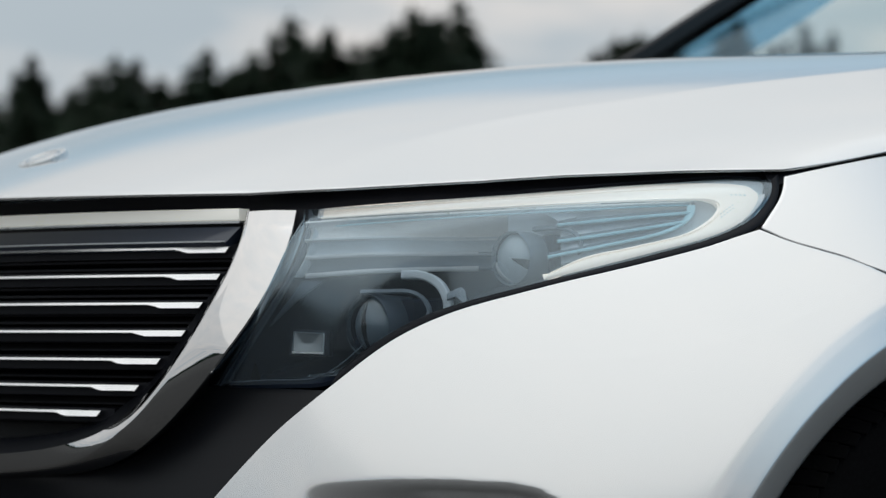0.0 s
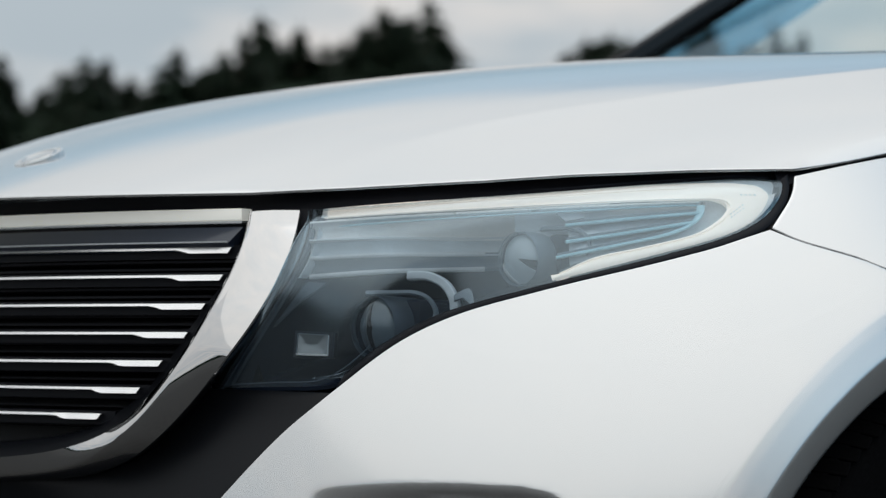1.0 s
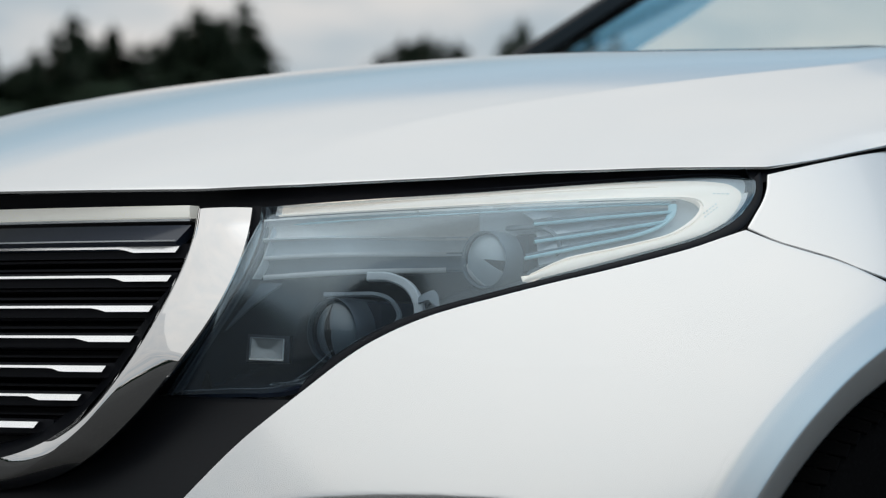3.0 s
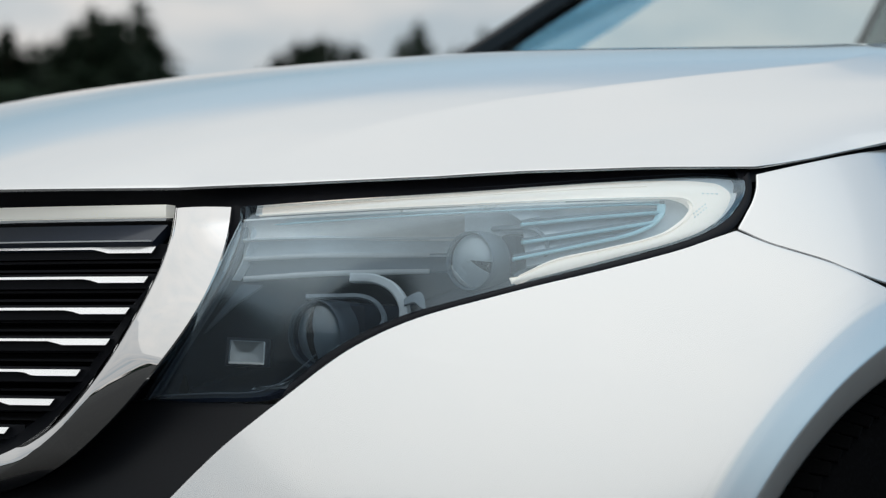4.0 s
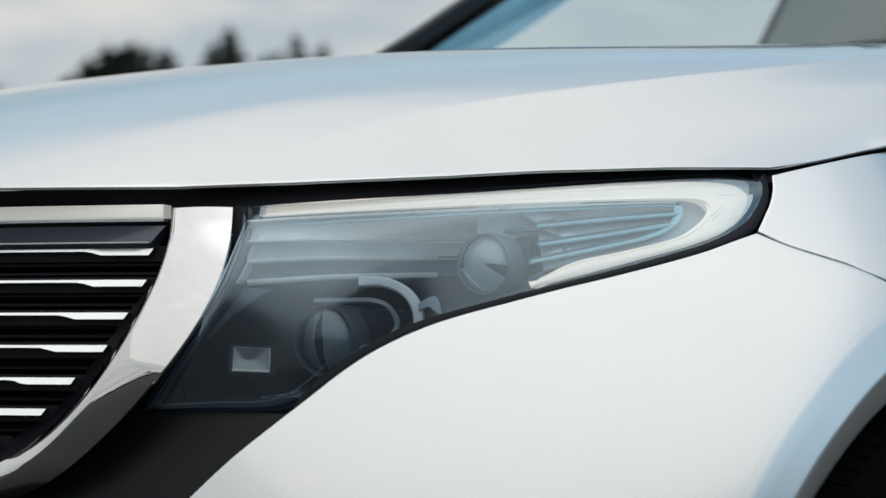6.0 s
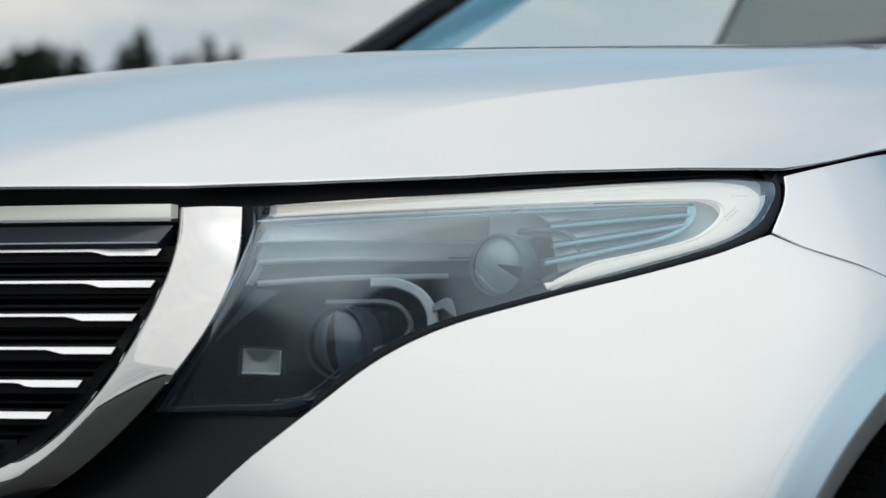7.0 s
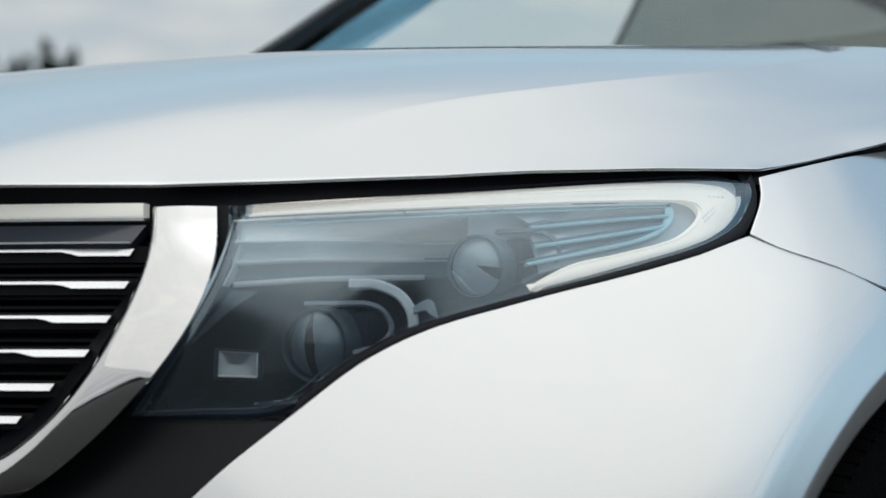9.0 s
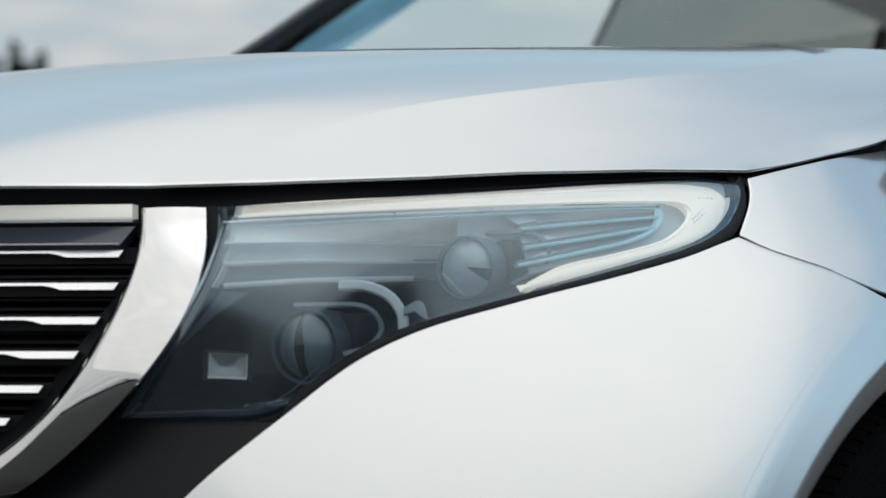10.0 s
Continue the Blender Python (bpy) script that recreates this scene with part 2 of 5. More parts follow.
BAND = clear("blue_shaded_glass", (0.52, 0.74, 0.86), 0.0, 0.03, 0.4)
PRIVACY = clear("grey_privacy_glass", (0.50, 0.53, 0.51), 0.0, 0.03, 0.4)
TYRE = material("black_tyre_rubber", (0.003, 0.003, 0.0034), 0.85, spec=0.06, grain=0.2, scale=220, bump=0.12, wear=0.15)
ALLOY = material("grey_alloy", (0.45, 0.46, 0.47), 0.3, 0.9, wear=0.1)
SEAT = material("grey_seat_cloth", (0.46, 0.47, 0.46), 0.85, grain=0.15, scale=400, bump=0.1, wear=0.1)
DASH = material("dark_soft_dashboard", (0.03, 0.032, 0.034), 0.7, grain=0.15, scale=300, bump=0.08, wear=0.1)
ASPHALT = material("worn_grey_asphalt", (0.046, 0.046, 0.0455), 0.9, spec=0.2, grain=0.3, scale=90, bump=0.3, wear=0.22, wear_scale=0.35)
BARK = material("spruce_bark", (0.06, 0.045, 0.035), 0.9, grain=0.3, scale=8, bump=0.4, wear=0.2)
NEEDLES = material("dark_spruce_needles", (0.020, 0.034, 0.020), 0.8, grain=0.35, scale=3, wear=0.3, wear_scale=0.6)
NEEDLES.node_tree.nodes["Principled BSDF"].inputs["Specular IOR Level"].default_value = 0.15


# ---- shape helpers ----
def spline(points, n):
    """n points along a smooth curve through the control points, evenly spaced."""
    c = np.array(points, float)
    if len(c) == 2:
        return c[0] + np.linspace(0, 1, n)[:, None] * (c[1] - c[0])
    ext = np.vstack([2 * c[0] - c[1], c, 2 * c[-1] - c[-2]])
    fine = []
    for k in range(len(c) - 1):
        p0, p1, p2, p3 = ext[k:k + 4]
        d = [np.linalg.norm(b - a) ** 0.5 + 1e-9 for a, b in ((p0, p1), (p1, p2), (p2, p3))]
        t0, t1 = 0.0, d[0]
        t2 = t1 + d[1]
        t3 = t2 + d[2]
        t = np.linspace(t1, t2, 24, endpoint=False)[:, None]
        a1 = (t1 - t) / (t1 - t0) * p0 + (t - t0) / (t1 - t0) * p1
        a2 = (t2 - t) / (t2 - t1) * p1 + (t - t1) / (t2 - t1) * p2
        a3 = (t3 - t) / (t3 - t2) * p2 + (t - t2) / (t3 - t2) * p3
        b1 = (t2 - t) / (t2 - t0) * a1 + (t - t0) / (t2 - t0) * a2
        b2 = (t3 - t) / (t3 - t1) * a2 + (t - t1) / (t3 - t1) * a3
        fine.append((t2 - t) / (t2 - t1) * b1 + (t - t1) / (t2 - t1) * b2)
    fine = np.vstack([*fine, c[-1:]])
    length = np.r_[0, np.cumsum(np.linalg.norm(np.diff(fine, axis=0), axis=1))]
    at = np.linspace(0, length[-1], n)
    return np.stack([np.interp(at, length, fine[:, k]) for k in range(c.shape[1])], 1)


def coons(bottom, top, left=None, right=None, n=60, m=30):
    """A net of n x m points filled in between four boundary curves (each a list of control points)."""
    b, t = spline(bottom, n), spline(top, n)
    lf = spline(left if left is not None else [b[0], t[0]], m)
    rt = spline(right if right is not None else [b[-1], t[-1]], m)
    u, v = np.linspace(0, 1, n)[:, None, None], np.linspace(0, 1, m)[None, :, None]
    net = (1 - v) * b[:, None] + v * t[:, None] + (1 - u) * lf[None] + u * rt[None]
    return net - ((1 - u) * (1 - v) * b[0] + u * (1 - v) * b[-1] + (1 - u) * v * t[0] + u * v * t[-1])


SKIN_C = (0.30, 0.70)
SKIN_K = [0.6665, -0.1226, -0.054, 0.00823, -0.0033, -0.03716, -0.03221, -0.00379, 0.06311, 0.1175, 0.02937, 0.01406, 0.09485, 0.01401, -0.07737, 0.01112, -0.13452, 0.00381, 0.00674, -0.05788, 0.01007]
SKIN_P = [(i, j) for i in range(6) for j in range(4) if i + j <= 6]


def skin(fz, sunk=0.0):
    """The front corner's outer surface: from the angle round the corner and the height, sunk by a depth."""
    f, z = np.asarray(fz[..., 0], float), np.asarray(fz[..., 1], float)
    a, b = f - 0.8, (z - 0.75) / 0.25
    r = sum(k * a**i * b**j for k, (i, j) in zip(SKIN_K, SKIN_P)) - sunk
    return np.stack([SKIN_C[0] + r * np.sin(f), SKIN_C[1] - r * np.cos(f), z], -1)


def on_side(y, z):
    """The corner's angle at which the outer surface passes the given place along the car's flank."""
    f = np.full(np.shape(y), 1.2)
    for _ in range(40):
        x = skin(np.stack([f, z + 0 * f], -1))[..., 0]
        f = 0.5 * f + 0.5 * np.arctan2(x - SKIN_C[0], SKIN_C[1] - y)
    return f


HOOD_K = [1.08844, 0.13564, -0.22514, 0.12736, 0.13512, -0.02619, 0.00176, -0.06055, 0.02724, -0.22182, 0.08223, -0.00366, 0.00012, -0.02757, 0.54669, 0.04139, 0.00745, 0.00011, -0.18884, 0.00101, 0.0061, 0.00047]
HOOD_P = [(i, j) for i in range(4) for j in range(7) if i + j <= 6]


def hood_height(x, y):
    return sum(k * x ** (2 * i) * (y - 0.6) ** j for k, (i, j) in zip(HOOD_K, HOOD_P))


def mesh_object(name, verts, faces, mat, parent=None, label="", side=1, smooth=True, sharp=44):
    """One mesh object. side -1 mirrors it to the car's other side."""
    v = np.array(verts, float).reshape(-1, 3)
    if side < 0:
        v = v * (-1, 1, 1)
        faces = [tuple(reversed(f)) for f in faces]
    me = bpy.data.meshes.new(name)
    me.from_pydata(v.tolist(), [], [tuple(int(k) for k in f) for f in faces])
    me.materials.append(mat)
    if smooth:
        me.polygons.foreach_set("use_smooth", [True] * len(me.polygons))
        if sharp:
            me.set_sharp_from_angle(angle=radians(sharp))
    me.update()
    ob = new(name, me)
    if parent is not None:
        ob.parent = parent
    if label:
        tagged(ob, label)
    return ob


def eased(points, rounds):
    """The same curve with small wobbles smoothed away; its ends stay."""
    p = np.array(points, float)
    for _ in range(rounds):
        p[1:-1] = 0.5 * p[1:-1] + 0.25 * (p[:-2] + p[2:])
    return p


def net_faces(n, m, start=0, close=False):
    k = lambda i, j: start + (i % n) * m + j
    return [(k(i, j), k(i + 1, j), k(i + 1, j + 1), k(i, j + 1)) for i in range(n if close else n - 1) for j in range(m - 1)]


def normals(net):
    du, dv = np.gradient(net, axis=0), np.gradient(net, axis=1)
    nn = np.cross(du, dv)
    return nn / (np.linalg.norm(nn, axis=-1, keepdims=True) + 1e-12)


def panel(net, roll=0.0025, deep=0.012):
    """A sheet with rolled edges: the net, a rounded rim and a turned-in flange all round. The net's normals point outwards."""
    n, m, _ = net.shape
    nn = normals(net)
    idx = [(i, 0) for i in range(n)] + [(n - 1, j) for j in range(1, m)] + [(i, m - 1) for i in range(n - 2, -1, -1)] + [(0, j) for j in range(m - 2, 0, -1)]
    rim = np.array([net[i, j] for i, j in idx])
    rn = np.array([nn[i, j] for i, j in idx])
    tan = np.roll(rim, -1, 0) - np.roll(rim, 1, 0)
    out = np.cross(tan, rn)
    out /= np.linalg.norm(out, axis=1, keepdims=True) + 1e-12
    verts, faces = [net.reshape(-1, 3)], net_faces(n, m)
    prev, count = [i * m + j for i, j in idx], n * m
    steps = [(roll * math.sin(a), roll * (1 - math.cos(a))) for a in (0.5, 1.05, 1.57)] + [(roll, roll + deep)]
    for o, d in steps:
        verts.append(rim + out * o - rn * d)
        cur = list(range(count, count + len(idx)))
        faces += [(prev[(k + 1) % len(idx)], prev[k], cur[k], cur[(k + 1) % len(idx)]) for k in range(len(idx))]
        prev, count = cur, count + len(idx)
    return np.vstack(verts), faces


def slab(net, thick):
    """The net with a back at the given thickness and walls round it."""
    n, m, _ = net.shape
    back = net - normals(net) * thick
    faces = net_faces(n, m) + [tuple(reversed(f)) for f in net_faces(n, m, n * m)]
    idx = [(i, 0) for i in range(n)] + [(n - 1, j) for j in range(1, m)] + [(i, m - 1) for i in range(n - 2, -1, -1)] + [(0, j) for j in range(m - 2, 0, -1)]
    ring = [i * m + j for i, j in idx]
    faces += [(ring[(k + 1) % len(ring)], ring[k], ring[k] + n * m, ring[(k + 1) % len(ring)] + n * m) for k in range(len(ring))]
    return np.vstack([net.reshape(-1, 3), back.reshape(-1, 3)]), faces


def pane(net, thick):
    """A clear sheet of two skins a thickness apart, both facing outwards, closed round the edge."""
    verts, faces = slab(net, thick)
    n, m, _ = net.shape
    count = (n - 1) * (m - 1)
    return verts, faces[:count] + [tuple(reversed(f)) for f in faces[count:2 * count]] + faces[2 * count:]


def sweep(path, profile, up=(0, 0, 1), closed=True, caps=True):
    """A profile (across, up) carried along a path. profile may be a list, or a function of the way along (0 to 1)."""
    path = np.array(path, float)
    tan = np.gradient(path, axis=0)
    tan /= np.linalg.norm(tan, axis=1, keepdims=True)
    across = np.cross(tan, np.array(up, float))
    across /= np.linalg.norm(across, axis=1, keepdims=True)
    rise = np.cross(across, tan)
    rows = []
    for k, p in enumerate(path):
        prof = np.array(profile(k / (len(path) - 1)) if callable(profile) else profile, float)
        rows.append(p + prof[:, :1] * across[k] + prof[:, 1:] * rise[k])
    rows = np.array(rows)
    n, m, _ = rows.shape
    k = lambda i, j: i * m + j % m
    faces = [(k(i, j), k(i, j + 1), k(i + 1, j + 1), k(i + 1, j)) for i in range(n - 1) for j in range(m if closed else m - 1)]
    if caps and closed:
        faces += [tuple(reversed([k(0, j) for j in range(m)])), tuple(k(n - 1, j) for j in range(m))]
    return rows.reshape(-1, 3), faces


def turned(profile, centre, axis, n=40):
    """A body of revolution: profile rows of (along, radius) about an axis through a centre."""
    axis = np.array(axis, float) / np.linalg.norm(axis)
    a = np.cross(axis, (0, 0, 1))
    a /= np.linalg.norm(a)
    b = np.cross(a, axis)
    ang = np.linspace(0, 2 * np.pi, n, endpoint=False)
    ring = np.cos(ang)[:, None] * a + np.sin(ang)[:, None] * b
    prof = np.array(profile, float)
    rows = np.array(centre) + prof[None, :, :1] * axis + prof[None, :, 1:] * ring[:, None]
    return rows.reshape(-1, 3), net_faces(n, len(prof), close=True)


def rounded_box(size, r=0.004):
    """A box with bevelled edges, centred, as vertices and faces."""
    bm = bmesh.new()
    bmesh.ops.create_cube(bm, size=1.0)
    bmesh.ops.scale(bm, vec=size, verts=bm.verts)
    bmesh.ops.bevel(bm, geom=bm.edges[:], offset=r, segments=2, affect="EDGES", profile=0.5)
    bm.verts.index_update()
    v, f = np.array([q.co[:] for q in bm.verts]), [tuple(q.index for q in p.verts) for p in bm.faces]
    bm.free()
    return v, f


def placed(vf, m):
    v = np.array(vf[0]) @ np.array(m.to_3x3()).T + np.array(m.translation)
    return v, vf[1]


# ---- ground ----
def build_ground():
    rings = [0.0, 1, 2, 4, 8, 16, 32, 60, 110, 200, 400, 800, 1600, 3000]
    n = 72
    v, f = [(0.0, 0.0, 0.0)], []
    for r in rings[1:]:
        v += [(r * math.cos(2 * math.pi * k / n), r * math.sin(2 * math.pi * k / n), 0.0) for k in range(n)]
    f += [(0, 1 + k, 1 + (k + 1) % n) for k in range(n)]
    for i in range(len(rings) - 2):
        a, b = 1 + i * n, 1 + (i + 1) * n
        f += [(a + k, b + k, b + (k + 1) % n, a + (k + 1) % n) for k in range(n)]
    tagged(mesh_object("ground", v, f, ASPHALT), "worn grey asphalt reaching to the woods", "ground", kind="structure")


build_ground()

# ---- the car ----
car = tagged(new("car"), "white metallic electric SUV with chrome grille surround, parked on asphalt", "car")

# curves on the front corner: (angle, height)
S_EDGE = [(0.301, 0.615), (0.378, 0.664), (0.423, 0.689), (0.469, 0.714), (0.509, 0.736), (0.544, 0.7525), (0.586, 0.7675), (0.63, 0.7795), (0.671, 0.788),
          (0.717, 0.796), (0.80, 0.8098), (0.889, 0.823), (0.983, 0.8375), (1.033, 0.8458), (1.085, 0.856), (1.123, 0.8665), (1.147, 0.879), (1.17, 0.894), (1.184, 0.909), (1.190, 0.923)]
LENS_LOW = [(0.228, 0.7045), (0.338, 0.707), (0.43, 0.7105), (0.462, 0.7215), (0.501, 0.744), (0.538, 0.7605), (0.582, 0.7755), (0.627, 0.7865), (0.717, 0.8025),
            (0.80, 0.816), (0.889, 0.8295), (0.983, 0.8445), (1.033, 0.8530), (1.08, 0.8635), (1.118, 0.8755), (1.143, 0.8875)]
LENS_TIP = [(1.143, 0.8875), (1.160, 0.901), (1.171, 0.9160)]
LENS_TOP = [(0.340, 0.886), (0.505, 0.8915), (0.65, 0.8985), (0.795, 0.9045), (0.90, 0.9095), (1.0, 0.9135), (1.105, 0.9175), (1.171, 0.9160)]
LENS_IN = [(0.228, 0.7045), (0.250, 0.727), (0.283, 0.763), (0.310, 0.794), (0.331, 0.823), (0.342, 0.851), (0.3435, 0.869), (0.340, 0.886)]
HOOD_FRONT = [(0, -0.105), (0.1, -0.093), (0.2, -0.063), (0.33, 0.0), (0.45, 0.088), (0.535, 0.145), (0.645, 0.24), (0.701, 0.306), (0.772, 0.402), (0.828, 0.492)]
HOOD_FRONT_Z = [(0, 0.9005), (0.2, 0.9), (0.33, 0.90), (0.45, 0.9005), (0.535, 0.9045), (0.645, 0.9125), (0.701, 0.919), (0.772, 0.9243), (0.828, 0.9265)]
HOOD_SIDE = [(0.828, 0.492), (0.836, 0.517), (0.847, 0.555), (0.862, 0.615), (0.882, 0.69), (0.892, 0.80), (0.89, 1.0), (0.86, 1.25), (0.80, 1.48)]
HOOD_REAR = [(0, 1.20), (0.25, 1.22), (0.5, 1.29), (0.68, 1.38), (0.80, 1.48)]
AXLE_Y, AXLE_Z, ARCH_R = 0.709, 0.370, 0.388


def arch_point(r, a):
    """A place on a circle round the front axle; a: degrees up from straight ahead."""
    return AXLE_Y - r * np.cos(np.radians(a)), AXLE_Z + r * np.sin(np.radians(a))


def crease(y):
    """Where the bonnet's long crease runs, across the car."""
    ys = [0.10, 0.16, 0.24, 0.31, 0.38, 0.455, 0.54, 0.64, 0.74, 0.79, 0.83, 0.87, 0.91, 1.0]
    xs = [0.45, 0.485, 0.512, 0.542, 0.58, 0.622, 0.662, 0.702, 0.738, 0.747, 0.738, 0.700, 0.620, 0.30]
    return np.interp(y, ys, xs)


HOOD_NET = []


def build_hood():
    net = coons(HOOD_FRONT, HOOD_REAR, [(0, -0.105), (0, 1.20)], HOOD_SIDE, n=200, m=150)
    front = spline(HOOD_FRONT, 200)
    fz = np.interp(front[:, 0], *np.array(HOOD_FRONT_Z).T)
    off = fz + 0.0048 - hood_height(front[:, 0], front[:, 1])
    v = np.linspace(0, 1, 150)
    x, y = net[..., 0], net[..., 1]
    z = hood_height(x, y) + off[:, None] * ((1 - v) ** 9)[None]
    d = x - crease(y)
    grow = np.clip((y - 0.10) / 0.25, 0, 1) * np.clip((0.98 - y) / 0.20, 0, 1)
    z = z + grow * np.where(d < 0, 0.03 * d * np.exp(d / 0.07), -0.15 * d * np.exp(-d / 0.08))
    z = z - 1.12 * np.clip(x - 0.52, 0, 1) * np.clip(y - 0.93, 0, 1)
    z = z - 0.0062 * np.clip((y - 0.49) / 0.13, 0, 1) * np.exp(-(1 - np.linspace(0, 1, 200)[:, None]) * 42)
    half = np.stack([x, y, z], -1)
    HOOD_NET.append(half)
    full = np.concatenate([(half * (-1, 1, 1))[:0:-1], half], 0)
    part = panel(full, 0.0009, 0.002)
    return mesh_object("hood", *part, PAINT, car, "white bonnet with a long soft crease on each side")


hood = build_hood()


def build_emblem(c):
    """A flat round badge lying on the nose of the bonnet."""
    near = HOOD_NET[0].reshape(-1, 3)
    z = near[np.argmin(np.hypot(near[:, 0] - c[0], near[:, 1] - c[1])), 2] + 0.0012
    e = 0.01
    n = Vector((-(hood_height(c[0] + e, c[1]) - hood_height(c[0] - e, c[1])) / (2 * e), -(hood_height(c[0], c[1] + e) - hood_height(c[0], c[1] - e)) / (2 * e), 1)).normalized()
    n = (n + Vector((0, -0.04, 0))).normalized()
    at = np.array((c[0], c[1], z))
    disc = turned([(-0.004, 0.0295), (0.0012, 0.0295), (0.0022, 0.0285), (0.0026, 0.027), (0.0016, 0.0255), (0.0014, 0.0)], at, n, 56)
    badge = mesh_object("badge", *disc, SILVER, car, "flat round silver badge")
    ring = turned([(0.0010, 0.0225), (0.0026, 0.0215), (0.0026, 0.0195), (0.0010, 0.0185)], at, n, 48)
    mesh_object("badge_ring", *ring, CHROME, badge)


build_emblem((0.033, 0.088))


def flare(ang):
    """How far from the axle the arch's flange leaves the bumper."""
    return np.interp(ang, [0, 25, 50, 180], [0.474, 0.468, 0.462, 0.462])


def bumper_net():
    low = [(0.02, 0.42), (0.13, 0.50), (0.215, 0.56)]
    left = low + S_EDGE[:15] + [(1.125, 0.8635)]
    seam = [(1.171, 0.8515), (1.218, 0.8425), (1.26, 0.8345), (1.30, 0.824)]
    ang = np.linspace(2, 71, 16)
    ys, zs = arch_point(flare(ang), ang)
    fs = on_side(ys, zs)
    right = list(zip(fs.tolist(), zs.tolist()))
    top = [(1.125, 0.8635)] + seam + [right[-1]]
    lf, rt, tp = spline(left, 150), spline(right, 150), spline(top, 170)
    u, v = np.linspace(0, 1, 170)[:, None, None], np.linspace(0, 1, 150)[None, :, None]
    net = (1 - u) * lf[None] + u * rt[None]
    return net + v**8 * (tp[:, None] - net[:, -1:])


def recess(fz):
    """How far the lower bumper steps in below the air intake's upper edge."""
    f, z = fz[..., 0], fz[..., 1]
    edge = np.interp(f, [0.40, 0.49, 0.57, 0.65, 0.73, 0.766, 0.792, 0.81, 0.83], [0.6155, 0.616, 0.618, 0.618, 0.616, 0.611, 0.601, 0.58, 0.50])
    fade = np.clip((f - 0.42) / 0.20, 0, 1) * np.clip((0.84 - f) / 0.03, 0, 1)
    t = np.clip((edge - z) / 0.030, 0, 1)
    return 0.030 * fade * t * t * (3 - 2 * t) * 0.9


def build_bumper(side):
    fz = bumper_net()
    verts, faces = panel(skin(fz, recess(fz)), 0.0012, 0.0008)
    return mesh_object("bumper_corner", verts, faces, PAINT, car, "white bumper corner sweeping up to the headlight", side)


def build_arch(side):
    """The wheel arch's flare: a flat flange and a rounded lip round the opening."""
    ang = np.linspace(0, 178, 140)
    rows = []
    ys, zs = arch_point(flare(ang), ang)
    base = skin(np.stack([on_side(ys, zs), zs], -1))[:, 0]
    base = np.where(ang > 86, np.interp(ang, [86, 112, 178], [base[np.searchsorted(ang, 86)], 0.945, 0.925]), base)
    top = base + np.interp(ang, [0, 60, 90, 112, 178], [0.0205, 0.0195, 0.013, 0.002, 0.0])
    # the body's own slope eases into a flatter flange
    y, z = arch_point(flare(ang) - 0.004, ang)
    deep, ease = 0.49 * (flare(ang) - ARCH_R), 0.015
    plain = (top - base) / deep
    steep = (skin(np.stack([on_side(y, z), z], -1))[:, 0] - base) / 0.004
    fade = np.clip((92 - ang) / 14, 0, 1)
    steep = steep * fade + plain * (1 - fade)
    rest = (top - base - steep * ease / 2) / (deep - ease / 2)
    for s, dx in ((-0.05, 0.0003), (-0.02, 0.0003), (0.0, 0.0003), (0.04, 0.0004), (0.08, 0.0002), (0.12, 0), (0.16, 0), (0.20, 0), (0.25, 0), (0.30, 0), (0.35, 0), (0.40, 0), (0.45, 0), (0.485, -0.0002),
                  (0.52, -0.0007), (0.58, -0.0019), (0.66, -0.0036), (0.74, -0.0055), (0.82, -0.0077), (0.90, -0.0103), (0.96, -0.0130), (1.0, -0.0165), (1.0, -0.025), (0.97, -0.07)):
        y, z = arch_point(flare(ang) * (1 - s) + ARCH_R * s, ang)
        way = np.minimum(s, 0.49) * (flare(ang) - ARCH_R)
        turn = np.where(way < 0, way, np.where(way < ease, way - way**2 / (2 * ease), ease / 2))
        rows.append(np.stack([base + rest * way + (steep - rest) * turn + dx, y, z], -1))
    net = np.array(rows)
    return mesh_object("wheel_arch", net.reshape(-1, 3), net_faces(len(rows), len(ang)), PAINT, car, "white flared wheel arch lip", side)


def build_fender(side):
    ys, zs = arch_point(np.array([0.462, 0.464, 0.466, 0.467, 0.467]), np.array([69.0, 73.0, 80.0, 90.0, 100.0]))
    fs = on_side(ys, zs)
    bottom = [(1.131, 0.8664), (1.171, 0.8545), (1.218, 0.8455), (1.26, 0.8375), (1.30, 0.8270)] + list(zip(fs.tolist(), zs.tolist()))[1:]
    top = [(1.199, 0.9200), (1.239, 0.9250), (1.325, 0.9350), (1.426, 0.9455), (1.55, 0.955), (1.70, 0.967)]
    left = [(1.131, 0.8664), (1.152, 0.880), (1.175, 0.895), (1.190, 0.908), (1.199, 0.9200)]
    net = skin(coons(bottom, top, left, None, n=120, m=50))
    return mesh_object("front_fender", *panel(net, 0.0012, 0.0008), PAINT, car, "white front wing panel", side)


